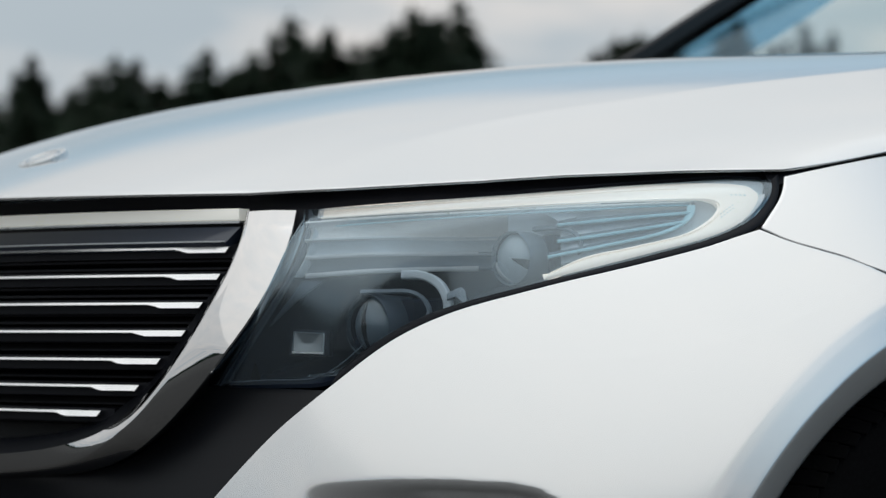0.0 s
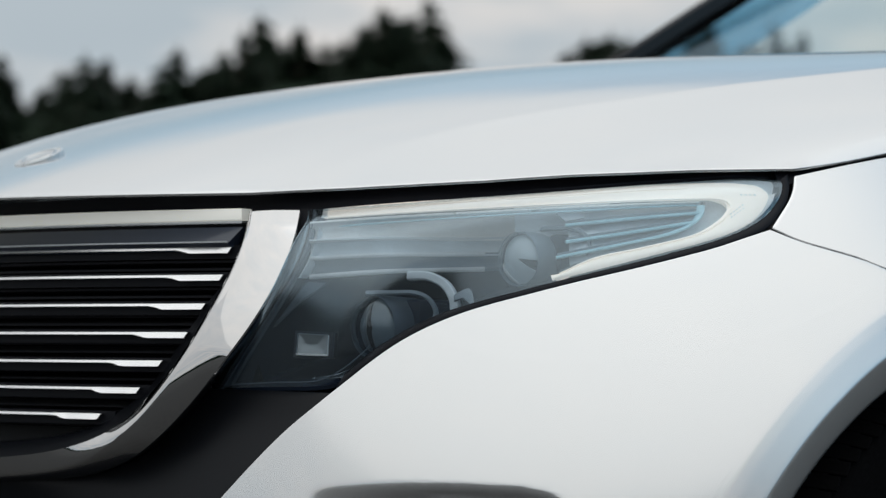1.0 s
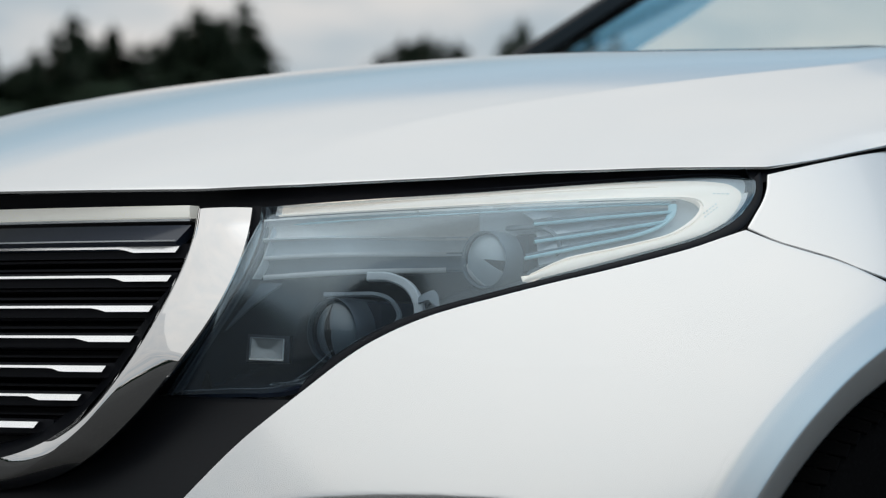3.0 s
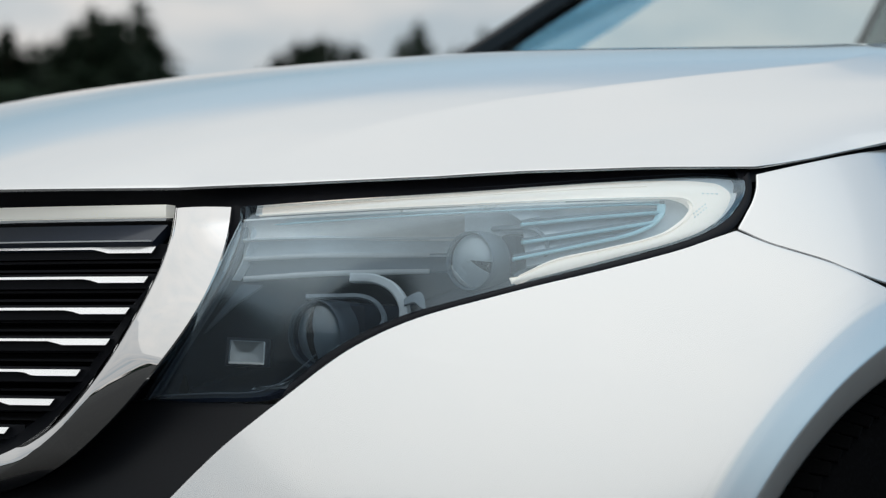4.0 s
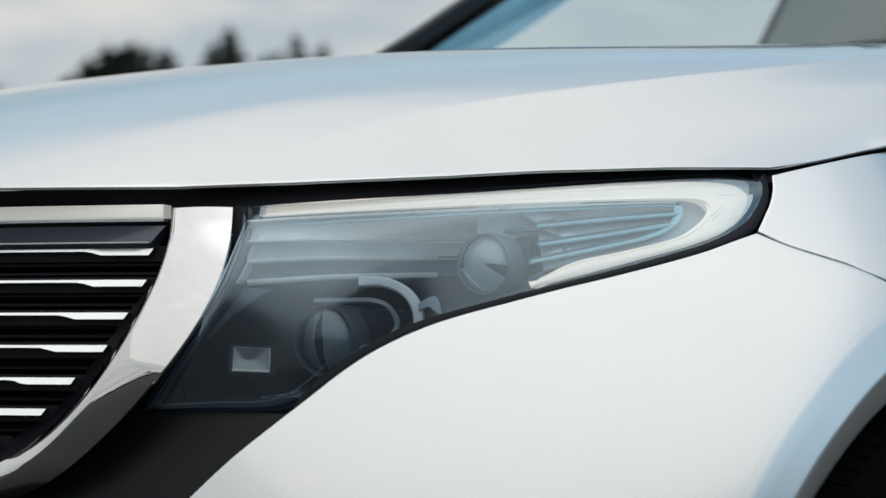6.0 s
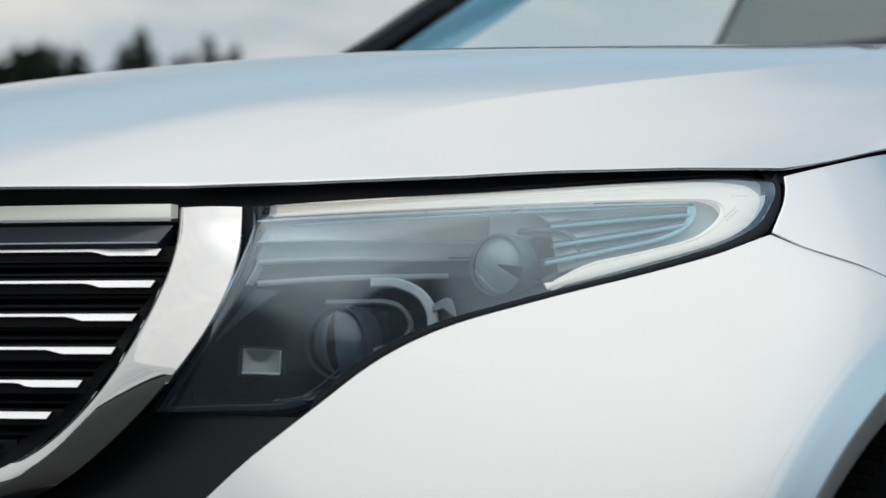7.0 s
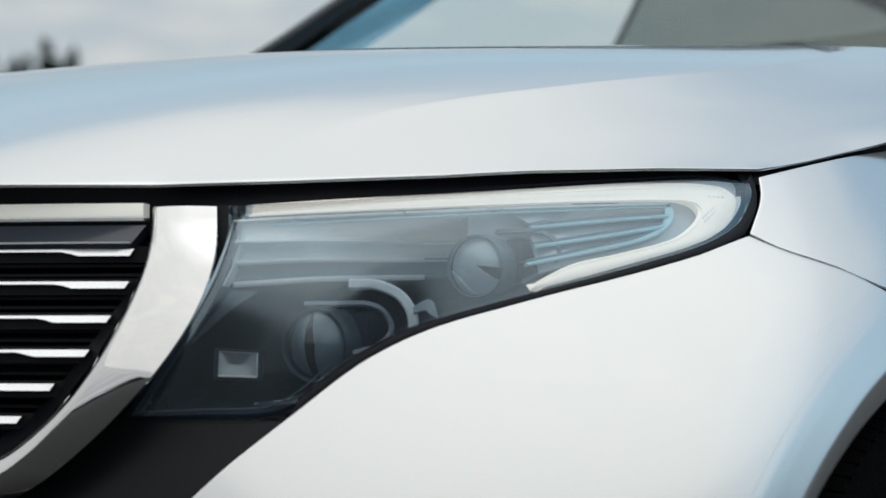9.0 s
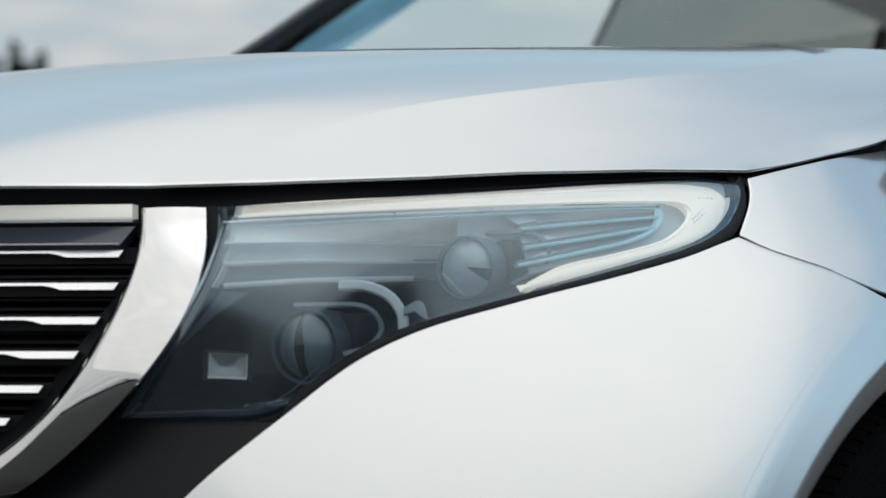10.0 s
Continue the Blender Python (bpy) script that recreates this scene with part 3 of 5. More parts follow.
def build_wing_rear(side):
    """The wing behind the wheel arch, up to the bonnet's edge and back to the door."""
    ang = np.linspace(87, 176, 60)
    y, z = arch_point(0.4605, ang)
    inner = np.stack([np.interp(ang, [87, 112, 176], [0.946, 0.944, 0.924]), y, z], 1)
    outer = spline([(0.915, 0.725, 0.972), (0.908, 0.80, 1.0), (0.905, 0.90, 1.035), (0.905, 1.0, 1.04), (0.905, 1.098, 1.02), (0.922, 1.10, 0.85), (0.926, 1.101, 0.62), (0.91, 1.102, 0.40)], 60)
    t = np.linspace(0, 1, 14)[None, :, None]
    net = inner[:, None] * (1 - t) + outer[:, None] * t
    net[..., 0] += 0.006 * np.sin(np.pi * t[..., 0])
    mesh_object("wing_rear", *panel(net[:, ::-1], 0.0012, 0.0008), PAINT, car, "white wing panel behind the wheel arch", side)


def seam_backing(side, line, sink=0.005, wide=0.012):
    """A dark strip that closes a panel gap from behind."""
    c = spline(line, 60)
    mesh_object("seam_backing", *slab(skin(np.stack([c - (0, wide), c + (0, wide)], 1), sink), 0.003), RUBBER, car, "", side)


def build_trims(side):
    """The black seal between headlight and bumper, and the dark gap under the bonnet's edge."""
    net = coons([(0.452, 0.7035)] + S_EDGE[3:], LENS_LOW[3:] + LENS_TIP[1:], None, None, n=160, m=8)
    d = 0.0012 + 0.002 * np.abs(np.linspace(-1, 1, 8))[None] ** 2
    verts, faces = panel(skin(net, d), 0.001, 0.012)
    mesh_object("headlight_seal", verts, faces, RUBBER, car, "black rubber headlight seal", side)
    seam_backing(side, [(1.142, 0.8600), (1.171, 0.8545), (1.218, 0.8455), (1.26, 0.8375), (1.31, 0.826)])
    seam_backing(side, [(1.17, 0.920), (1.239, 0.9285), (1.325, 0.9375), (1.426, 0.9485), (1.55, 0.961), (1.70, 0.973)], 0.007, 0.010)
    top = [(x - 0.30, -(y - 0.70), 0) for x, y in HOOD_FRONT[3:]]
    hood_edge = spline([(math.atan2(a, b), 0) for a, b, _ in top], 9)[:, 0]
    hz = np.interp(spline(HOOD_FRONT[3:], 9)[:, 0], *np.array(HOOD_FRONT_Z).T)
    up = [(float(a), float(b) + 0.004) for a, b in zip(hood_edge, hz)]
    low = [(0.05, 0.872)] + [(f, z - 0.004) for f, z in LENS_TOP] + [(1.19, 0.915)]
    net = coons(low, up, None, None, n=120, m=8)
    sink = 0.020 + 0 * net[..., 0]
    mesh_object("bonnet_gap_seal", *slab(skin(net, sink), 0.006), RUBBER, car, "black seal under the bonnet edge", side)


def build_nose_seal():
    """The black closing panel behind the light strip, under the bonnet's front edge."""
    x = np.linspace(-0.47, 0.47, 60)
    net = np.array([[(q, 0.006 + 0.545 * q * q + 0.25 * (z - 0.865), z) for z in (0.862, 0.875, 0.888, 0.898, 0.906)] for q in x])
    mesh_object("nose_seal", *slab(net, 0.004), RUBBER, car, "black seal behind the light strip")


build_nose_seal()


def build_headlight(side):
    low, top, left, tip = LENS_LOW, LENS_TOP, LENS_IN, LENS_TIP
    net = coons(low, top, left, tip, n=120, m=44)
    u = np.linspace(0, 1, 120)[:, None]
    v = np.linspace(0, 1, 44)[None]
    rim = np.minimum(np.minimum(u * 14, (1 - u) * 7), np.minimum(v, 1 - v) * 5).clip(0, 1)
    bowl = 0.022 + rim**0.6 * (0.055 + 0.065 * np.exp(-(((u - 0.30) / 0.3) ** 2)))
    lamp = mesh_object("headlight", *slab(skin(net, bowl), 0.004), HOUSING, car, "headlight with clear lens and dark housing", side)
    # the lens is crowned between its lower and upper edges
    tall = np.linalg.norm(net[:, -1] - net[:, 0], axis=-1)[:, None]
    crown = np.interp(u, [0, 0.35, 0.6, 1], [0.22, 0.20, 0.165, 0.12]) * tall * v * (1 - v**8) / 0.675 * (1 - np.clip(1 - u * 22, 0, 1) ** 2)
    lens = mesh_object("lens", *pane(skin(net, 0.0018 - crown), 0.0025), LENS, lamp, "clear smooth lamp lens", side)
    lens.visible_shadow = False
    lens.data.materials.append(LENS_BACK)
    count = 119 * 43
    for p in lens.data.polygons[count:2 * count]:
        p.material_index = 1
    # dark frame along the inner edge of the lens
    frame_net = coons([(0.232, 0.7065), (0.252, 0.728), (0.285, 0.763), (0.313, 0.794), (0.333, 0.823), (0.344, 0.851), (0.3455, 0.869), (0.342, 0.886)],
                      [(0.246, 0.7105), (0.264, 0.731), (0.294, 0.764), (0.320, 0.794), (0.339, 0.822), (0.350, 0.849), (0.3515, 0.867), (0.349, 0.884)], None, None, n=60, m=6)
    mesh_object("lens_frame", *slab(skin(frame_net, 0.010)[:, ::-1], 0.004), LAMP_GREY, lamp, "dark lens frame", side)
    # running light: one band along the top that turns back round the tip
    outer = [(0.365, 0.8874), (0.494, 0.8926), (0.67, 0.8989), (0.857, 0.9073), (0.956, 0.9113), (1.057, 0.9130), (1.107, 0.9120), (1.135, 0.9088), (1.147, 0.9015), (1.137, 0.8905),
             (1.108, 0.8745), (1.073, 0.8632), (1.024, 0.8530), (0.928, 0.8378), (0.839, 0.8238), (0.765, 0.8122)]
    inner = [(0.368, 0.8773), (0.497, 0.8813), (0.67, 0.8865), (0.853, 0.8922), (0.949, 0.8945), (1.017, 0.8956), (1.049, 0.8953), (1.064, 0.8923), (1.067, 0.8873), (1.057, 0.8795),
             (1.036, 0.8702), (1.009, 0.8616), (0.980, 0.8560), (0.906, 0.8457), (0.830, 0.8355), (0.776, 0.8205)]
    both = spline([o + i for o, i in zip(outer, inner)], 200)
    band = both[:, None, :2] + np.linspace(0, 1, 9)[None, :, None] * (both[:, None, 2:] - both[:, None, :2])
    rise = 0.011 - 0.003 * (1 - np.linspace(-1, 1, 9)[None] ** 2)
    guide = mesh_object("running_light", *slab(skin(band, rise)[:, ::-1], 0.008), GUIDE, lamp, "milky white running light band", side)
    for lo, hi, reach in ((0.30, 0.335, 115), (0.90, 0.955, 200)):
        a = both[:reach, :2] * (1 - lo) + both[:reach, 2:] * lo
        b = both[:reach, :2] * (1 - hi) + both[:reach, 2:] * hi
        mesh_object("light_rib", *slab(skin(np.stack([b, a], 1), 0.0072), 0.003), GUIDE, guide, "", side)
    # cut end of the band on the inner side, with fine teeth
    for k in range(9):
        z = 0.8782 + 0.001 * k
        tooth = coons([(0.3625, z), (0.372, z + 0.0002)], [(0.3625, z + 0.0006), (0.372, z + 0.0008)], None, None, n=3, m=3)
        mesh_object("end_tooth", *slab(skin(tooth, 0.0076), 0.002), SILVER, guide, "", side)
    bevel = coons([(0.365, 0.8757), (0.497, 0.8797), (0.646, 0.8842), (0.795, 0.8887), (0.947, 0.8925), (1.02, 0.8940)],
                  [(0.365, 0.8730), (0.497, 0.8772), (0.646, 0.8820), (0.795, 0.8868), (0.947, 0.8908), (1.02, 0.8926)], None, None, n=90, m=4)
    mesh_object("running_light_bezel", *slab(skin(bevel, 0.014)[:, ::-1], 0.004), SILVER, lamp, "silvered bezel", side)
    # grey frame between the band and the lens tip, and the bright reflector in it
    rim_in = [(0.93, 0.9105), (1.057, 0.9125), (1.107, 0.9115), (1.134, 0.908), (1.145, 0.9015), (1.135, 0.890), (1.106, 0.874), (1.071, 0.863), (1.024, 0.853)]
    rim_out = [(0.93, 0.9108), (1.057, 0.9160), (1.107, 0.9168), (1.150, 0.9160), (1.168, 0.9135), (1.158, 0.900), (1.138, 0.8862), (1.088, 0.8665), (1.028, 0.8536)]
    mesh_object("tip_frame", *slab(skin(coons(rim_in, rim_out, None, None, n=90, m=6), 0.019), 0.004), LAMP_SOFT, lamp, "grey frame round the lens tip", side)
    glint = coons([(1.147, 0.9012), (1.138, 0.8915), (1.122, 0.8820), (1.100, 0.8710)], [(1.161, 0.9022), (1.153, 0.8950), (1.131, 0.8830), (1.104, 0.8716)], None, None, n=30, m=5)
    mesh_object("tip_reflector", *slab(skin(glint, 0.0125), 0.002), LAMP_PALE, lamp, "white reflector in the lens tip", side)
    for k in range(5):
        for row in (0, 1):
            c = np.array((1.068 + 0.006 * k, 0.8765 + 0.0022 * k + 0.0035 * row))
            mark = coons([c, c + (0.0028, 0.0008)], [c + (-0.0006, 0.0012), c + (0.0022, 0.002)], None, None, n=3, m=3)
            mesh_object("lens_mark", *slab(skin(mark, 0.0078), 0.001), LAMP_PALE, guide, "", side)
    for k in range(4):
        c = np.array((1.094 + 0.008 * k, 0.8998))
        mark = coons([c, c + (0.004, 0.0002)], [c + (-0.0006, 0.0013), c + (0.0034, 0.0015)], None, None, n=3, m=3)
        mesh_object("lens_mark", *slab(skin(mark, 0.0078), 0.001), LAMP_PALE, guide, "", side)
    # blue strips fanning towards the tip
    strips = ([(0.358, 0.868), (0.508, 0.8735), (0.66, 0.879), (0.846, 0.885), (1.0, 0.8895), (1.030, 0.889)],
              [(0.783, 0.8685), (0.897, 0.8755), (1.022, 0.882)],
              [(0.784, 0.8515), (0.896, 0.8615), (1.010, 0.8725)],
              [(0.769, 0.8355), (0.875, 0.8485), (0.965, 0.8605), (1.005, 0.8705), (1.025, 0.881), (1.030, 0.889)])
    for k, line in enumerate(strips):
        path = skin(spline(line, 50), 0.016)
        w = 0.0010 if k == 0 else 0.0018
        mesh_object("blue_strip", *sweep(path, [(-0.008, -w), (-0.002, -w), (0, -w * 0.4), (0, w * 0.4), (-0.002, w), (-0.008, w)]), BLUE, lamp, "pale blue light strip", side)
    # thin grey fins that carry the strips, and pale steps between their inner ends
    for k, line in enumerate(strips[1:]):
        a = spline(line, 30)
        fin = np.stack([skin(a + (0, 0.0045), 0.020), skin(a + (0, 0.0045), 0.052)], 1)
        mesh_object("strip_fin", *slab(fin, 0.002), LAMP_MID, lamp, "", side)
    for a, b, c, d in (((0.782, 0.8735), (0.762, 0.8815), (0.800, 0.8830), (0.815, 0.8770)), ((0.803, 0.8570), (0.829, 0.8640), (0.850, 0.8610), (0.810, 0.8530)), ((0.794, 0.8425), (0.813, 0.8500), (0.856, 0.8480), (0.800, 0.8380))):
        mesh_object("fan_step", *slab(skin(coons([a, d], [b, c], None, None, n=8, m=8), 0.024), 0.003), LAMP_SOFT, lamp, "", side)
    fan = coons([(0.79, 0.829), (0.89, 0.843), (0.985, 0.852), (1.080, 0.872)], [(0.785, 0.8845), (0.86, 0.888), (0.97, 0.895), (1.095, 0.900)], None, None, n=50, m=20)
    mesh_object("fan_backing", *slab(skin(fan, 0.030), 0.003), LAMP_SOFT, lamp, "grey inner reflector panel", side)
    # stepped reflector: bright lips with a hollow satin step above each
    lips = []
    for z0, z1, drop in ((0.8175, 0.8260, 0.0024), (0.8362, 0.8415, 0.0020), (0.8540, 0.8570, 0.0010), (0.8720, 0.8790, 0.0)):
        a, b, c = np.array((0.5165, 0.1135, z0)), np.array((0.607, 0.259, z1)), np.array((0.672, 0.345, z1 + 0.003))
        path = spline([a, (a + b) / 2 + (0.006, -0.018, 0.001), b, c], 72)
        lips.append(path)
        if drop:
            short = path[:47]
            mesh_object("louvre", *sweep(short, [(-0.012, drop), (0.0, drop), (0.0008, drop * 0.5), (0.0008, -drop * 0.5), (0.0, -drop), (-0.012, -drop)]), LOUVRE, lamp, "bright reflector lip", side)
    out_dir = np.cross(np.gradient(lips[0], axis=0), (0, 0, 1.0))
    out_dir /= np.linalg.norm(out_dir, axis=1, keepdims=True)
    # steps pale upward: the lens's haze is put into their greys
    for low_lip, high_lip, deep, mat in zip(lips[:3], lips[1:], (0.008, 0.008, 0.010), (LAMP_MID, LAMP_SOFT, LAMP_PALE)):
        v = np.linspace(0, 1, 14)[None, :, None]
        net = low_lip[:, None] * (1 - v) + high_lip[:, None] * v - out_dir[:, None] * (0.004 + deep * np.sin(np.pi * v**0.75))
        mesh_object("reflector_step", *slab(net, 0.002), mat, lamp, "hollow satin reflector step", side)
    # panel added so the upper lamp looks hazed over
    shell = coons([(0.69, 0.841), (0.74, 0.844), (0.80, 0.848), (0.85, 0.852)], [(0.69, 0.8855), (0.74, 0.8868), (0.80, 0.8885), (0.86, 0.890)], None, None, n=40, m=16)
    mesh_object("upper_reflector", *slab(skin(shell, 0.052 - 0.032 * np.linspace(0, 1, 16)[None] ** 2), 0.003), LAMP_SOFT, lamp, "grey upper reflector", side)
    # pale side plate that closes the steps, its bright edge, and the wedge below
    edge = spline([(0.5077, 0.1170, 0.8165), (0.5125, 0.1260, 0.835), (0.5130, 0.1340, 0.855), (0.5114, 0.1385, 0.8740)], 40)
    near = skin(spline([(0.340, 0.8165), (0.352, 0.836), (0.357, 0.856), (0.357, 0.875)], 40), 0.012)
    t = np.linspace(0, 1, 6)[None, :, None]
    mesh_object("side_plate", *slab(near[:, None] * (1 - t) + edge[:, None] * t, 0.0015), LAMP_SOFT, lamp, "grey side plate of the reflector", side)
    mesh_object("plate_edge", *sweep(edge, [(-0.0008, -0.0008), (0.0008, -0.0008), (0.0008, 0.0008), (-0.0008, 0.0008)], up=(0.4, -0.9, 0)), LOUVRE, lamp, "", side)
    wedge = coons([(0.300, 0.7665), (0.330, 0.793), (0.350, 0.8120)], [(0.303, 0.7670), (0.348, 0.793), (0.388, 0.8110)], None, None, n=14, m=8)
    mesh_object("lower_wedge", *slab(skin(wedge, 0.022), 0.002), LAMP_GREY, lamp, "", side)

    # fine grey lines painted as the highlight round the lens edge
    for line in ([(f + 0.010, z) for f, z in LENS_IN], [(0.25, 0.7085), (0.338, 0.7115), (0.425, 0.7150), (0.458, 0.7262), (0.496, 0.7485)]):
        mesh_object("edge_highlight", *sweep(skin(spline(line, 60), 0.003), [(-0.0006, -0.0006), (0.0006, -0.0006), (0.0006, 0.0006), (-0.0006, 0.0006)]), LAMP_GREY, lens, "", side)

    def projector(c, r, deep, aim, shell_mat, faces):
        """A projector: barrel, bezel ring, domed glass, and inside it pale faces painted as reflections, each given as
        an outline across the opening.
        """
        aim = np.array(aim, float) / np.linalg.norm(aim)
        barrel = mesh_object("projector", *turned([(-deep, 0.0), (-deep, r * 1.02), (-0.012, r * 1.10), (-0.003, r * 1.10), (0.001, r * 1.06), (-0.003, r * 1.0)], c, aim, 48), shell_mat, lamp, "grey projector barrel", side)
        dome = [(r * 0.62 * math.cos(a) - 0.003, r * math.sin(a)) for a in np.linspace(math.pi / 2, 0, 14)]
        mesh_object("projector_glass", *turned(dome, c, aim, 48), OPTIC, barrel, "domed clear projector glass", side)
        mesh_object("projector_bowl", *turned([(-0.004, r * 1.0), (-0.016, r * 0.85), (-0.024, r * 0.45), (-0.026, 0.0)], c, aim, 40), HOUSING, barrel, "dark bowl", side)
        u = np.cross(aim, (0, 0, 1))
        u /= np.linalg.norm(u)
        w = np.cross(u, aim)
        u = u * np.sign(u[0])
        for centre, a0, a1, wide, sink, mat in faces:
            rows = []
            for ang in np.radians(np.linspace(a0, a1, 28)):
                rim = np.array((math.cos(ang), math.sin(ang))) * 0.95 * (wide, 1.0)
                rows.append([np.array(c) + aim * (0.002 + r * 0.42 * (1 - q * q) - sink * r) + r * (u * (centre[0] * (1 - q) + rim[0] * q) + w * (centre[1] * (1 - q) + rim[1] * q)) for q in np.linspace(0.0, 1, 8)])
            mesh_object("reflection_face", *slab(np.array(rows), 0.0012), mat, barrel, "", side)
        mesh_object("projector_mount", *placed(rounded_box((r * 2.1, 0.05, r * 1.5), 0.006), Matrix.Translation(Vector(c) + Vector((0.004, 0.055, 0.006)))), HOUSING, barrel, "", side)

    # the palest face in the upper projector is a painted glare
    projector((0.668, 0.262, 0.835), 0.0258, 0.055, (0.10, -1, 0.0), LAMP_MID, (((0.12, 0.02), -4, 328, 1.0, 0.35, LAMP_SOFT), ((-0.42, -0.42), 188, 266, 1.0, 0.30, LAMP_PALE)))
    projector((0.575, 0.150, 0.766), 0.0300, 0.055, (0.10, -1, 0.0), LAMP_GREY, (((-0.30, 0.0), 108, 256, 1.0, 0.45, LAMP_MID), ((0.15, 0.0), -82, 96, 0.92, 0.3, LAMP_MID)))
    # bracket bands round the barrels
    for loop in ([(0.5668, 0.1476, 0.7993), (0.595, 0.158, 0.7995), (0.6185, 0.1700, 0.7990), (0.6285, 0.177, 0.7935), (0.6325, 0.182, 0.780), (0.6240, 0.178, 0.7675), (0.6050, 0.166, 0.7600)],
                 [(0.660, 0.285, 0.863), (0.690, 0.291, 0.8645), (0.716, 0.297, 0.863), (0.727, 0.301, 0.854), (0.727, 0.302, 0.842), (0.712, 0.297, 0.830), (0.698, 0.292, 0.822)]):
        mesh_object("bracket", *sweep(spline(loop, 50), [(-0.0035, -0.0024), (0, -0.0024), (0.001, 0), (0, 0.0024), (-0.0035, 0.0024)], up=(0.3, -0.8, 0.3)), LAMP_MID, lamp, "", side)
    # curved cowl above the lower projector
    arc = [(0.588, 0.186, 0.8185), (0.612, 0.192, 0.8175), (0.634, 0.196, 0.808), (0.6455, 0.197, 0.792), (0.647, 0.196, 0.772)]
    mesh_object("cowl", *sweep(spline(arc, 40), [(-0.0045, -0.004), (0.0045, -0.004), (0.0045, 0.003), (0.003, 0.0045), (-0.003, 0.0045), (-0.0045, 0.003)], up=(0.45, -0.85, 0.1)), LAMP_SOFT, lamp, "curved grey cowl", side)
    # small arched side reflector
    refl = coons([(0.604, 0.7930), (0.611, 0.7945), (0.619, 0.7958), (0.628, 0.7915), (0.638, 0.7885)], [(0.603, 0.7985), (0.610, 0.8015), (0.618, 0.8040), (0.627, 0.8051), (0.633, 0.8015)], None, None, n=24, m=8)
    mesh_object("side_reflector", *slab(skin(refl, 0.030), 0.003), LAMP_MID, lamp, "small arched grey reflector", side)
    # rectangular lens block low on the inner side
    corners = np.array([[(0.5060, 0.1055, 0.7393), (0.5050, 0.1085, 0.7602)], [(0.5325, 0.1255, 0.7382), (0.5326, 0.1265, 0.7585)]])
    u, v = np.linspace(0, 1, 17)[:, None, None], np.linspace(0, 1, 13)[None, :, None]
    block = (1 - u) * (1 - v) * corners[0, 0] + (1 - u) * v * corners[0, 1] + u * (1 - v) * corners[1, 0] + u * v * corners[1, 1]
    pit = np.clip(np.minimum(1 - np.abs(u * 2 - 0.85), 1.15 - v) * 1.4, 0, 1) * np.clip(v * 2.2, 0, 1)
    lens_block = mesh_object("lens_block", *slab(block + pit * np.array((-0.0013, 0.0020, 0.0)), 0.008), BLOCK, lamp, "small rectangular silvered lens block", side)
    rim = np.array([corners[0, 0], corners[1, 0], corners[1, 1], corners[0, 1], corners[0, 0]])
    for p, q, w, mat in zip(rim[:-1], rim[1:], (0.0009, 0.0005, 0.0004, 0.0004), (LAMP_PALE, LAMP_SOFT, LAMP_MID, LAMP_MID)):
        mesh_object("block_edge", *sweep(spline([p, (p + q) / 2, q], 6) + (0.0006, -0.0009, 0), [(-w, -w), (w, -w), (w, w), (-w, w)], up=(0.4, -0.9, 0.1)), mat, lens_block, "", side)
    grow = block.mean((0, 1)) + (block - block.mean((0, 1))) * 1.28 + np.array((-0.002, 0.003, 0))
    mesh_object("block_frame", *slab(grow, 0.012), HOUSING, lamp, "dark block frame", side)
    stud = skin(np.array([0.262, 0.7165]), 0.004)
    mesh_object("lens_stud", *turned([(0.0, 0.0022), (0.0012, 0.0020), (0.0014, 0.0012), (0.0006, 0.0010), (0.0006, 0.0)], stud, (0.3, -0.95, 0.1), 20), LAMP_GREY, lamp, "", side)
    # grey patch painted as the glint low in the lens
    glint = coons([(0.452, 0.7165), (0.49, 0.730), (0.50, 0.737)], [(0.40, 0.7155), (0.43, 0.717), (0.447, 0.7185)], None, None, n=14, m=5)
    mesh_object("lower_glint", *slab(skin(glint, 0.012), 0.003), LAMP_MID, lamp, "", side)
    return lamp


CHROME_OUT = [(0.493, 0.119, 0.886), (0.504, 0.107, 0.864), (0.509, 0.0955, 0.842), (0.507, 0.084, 0.816), (0.497, 0.072, 0.785), (0.477, 0.064, 0.756), (0.4565, 0.0550, 0.73), (0.4295, 0.0505, 0.703), (0.402, 0.0450, 0.679),
              (0.365, 0.037, 0.650), (0.325, 0.026, 0.626), (0.28, 0.006, 0.611), (0.20, -0.030, 0.602), (0.10, -0.055, 0.598), (0.0, -0.062, 0.597)]
CHROME_IN = [(0.446, 0.089, 0.885), (0.456, 0.079, 0.864), (0.465, 0.061, 0.84), (0.465, 0.044, 0.811), (0.457, 0.022, 0.773), (0.434, 0.005, 0.73), (0.410, -0.007, 0.701), (0.385, -0.012, 0.68),
             (0.355, -0.022, 0.660), (0.315, -0.034, 0.645), (0.26, -0.052, 0.634), (0.18, -0.076, 0.627), (0.09, -0.093, 0.624), (0.0, -0.098, 0.623)]


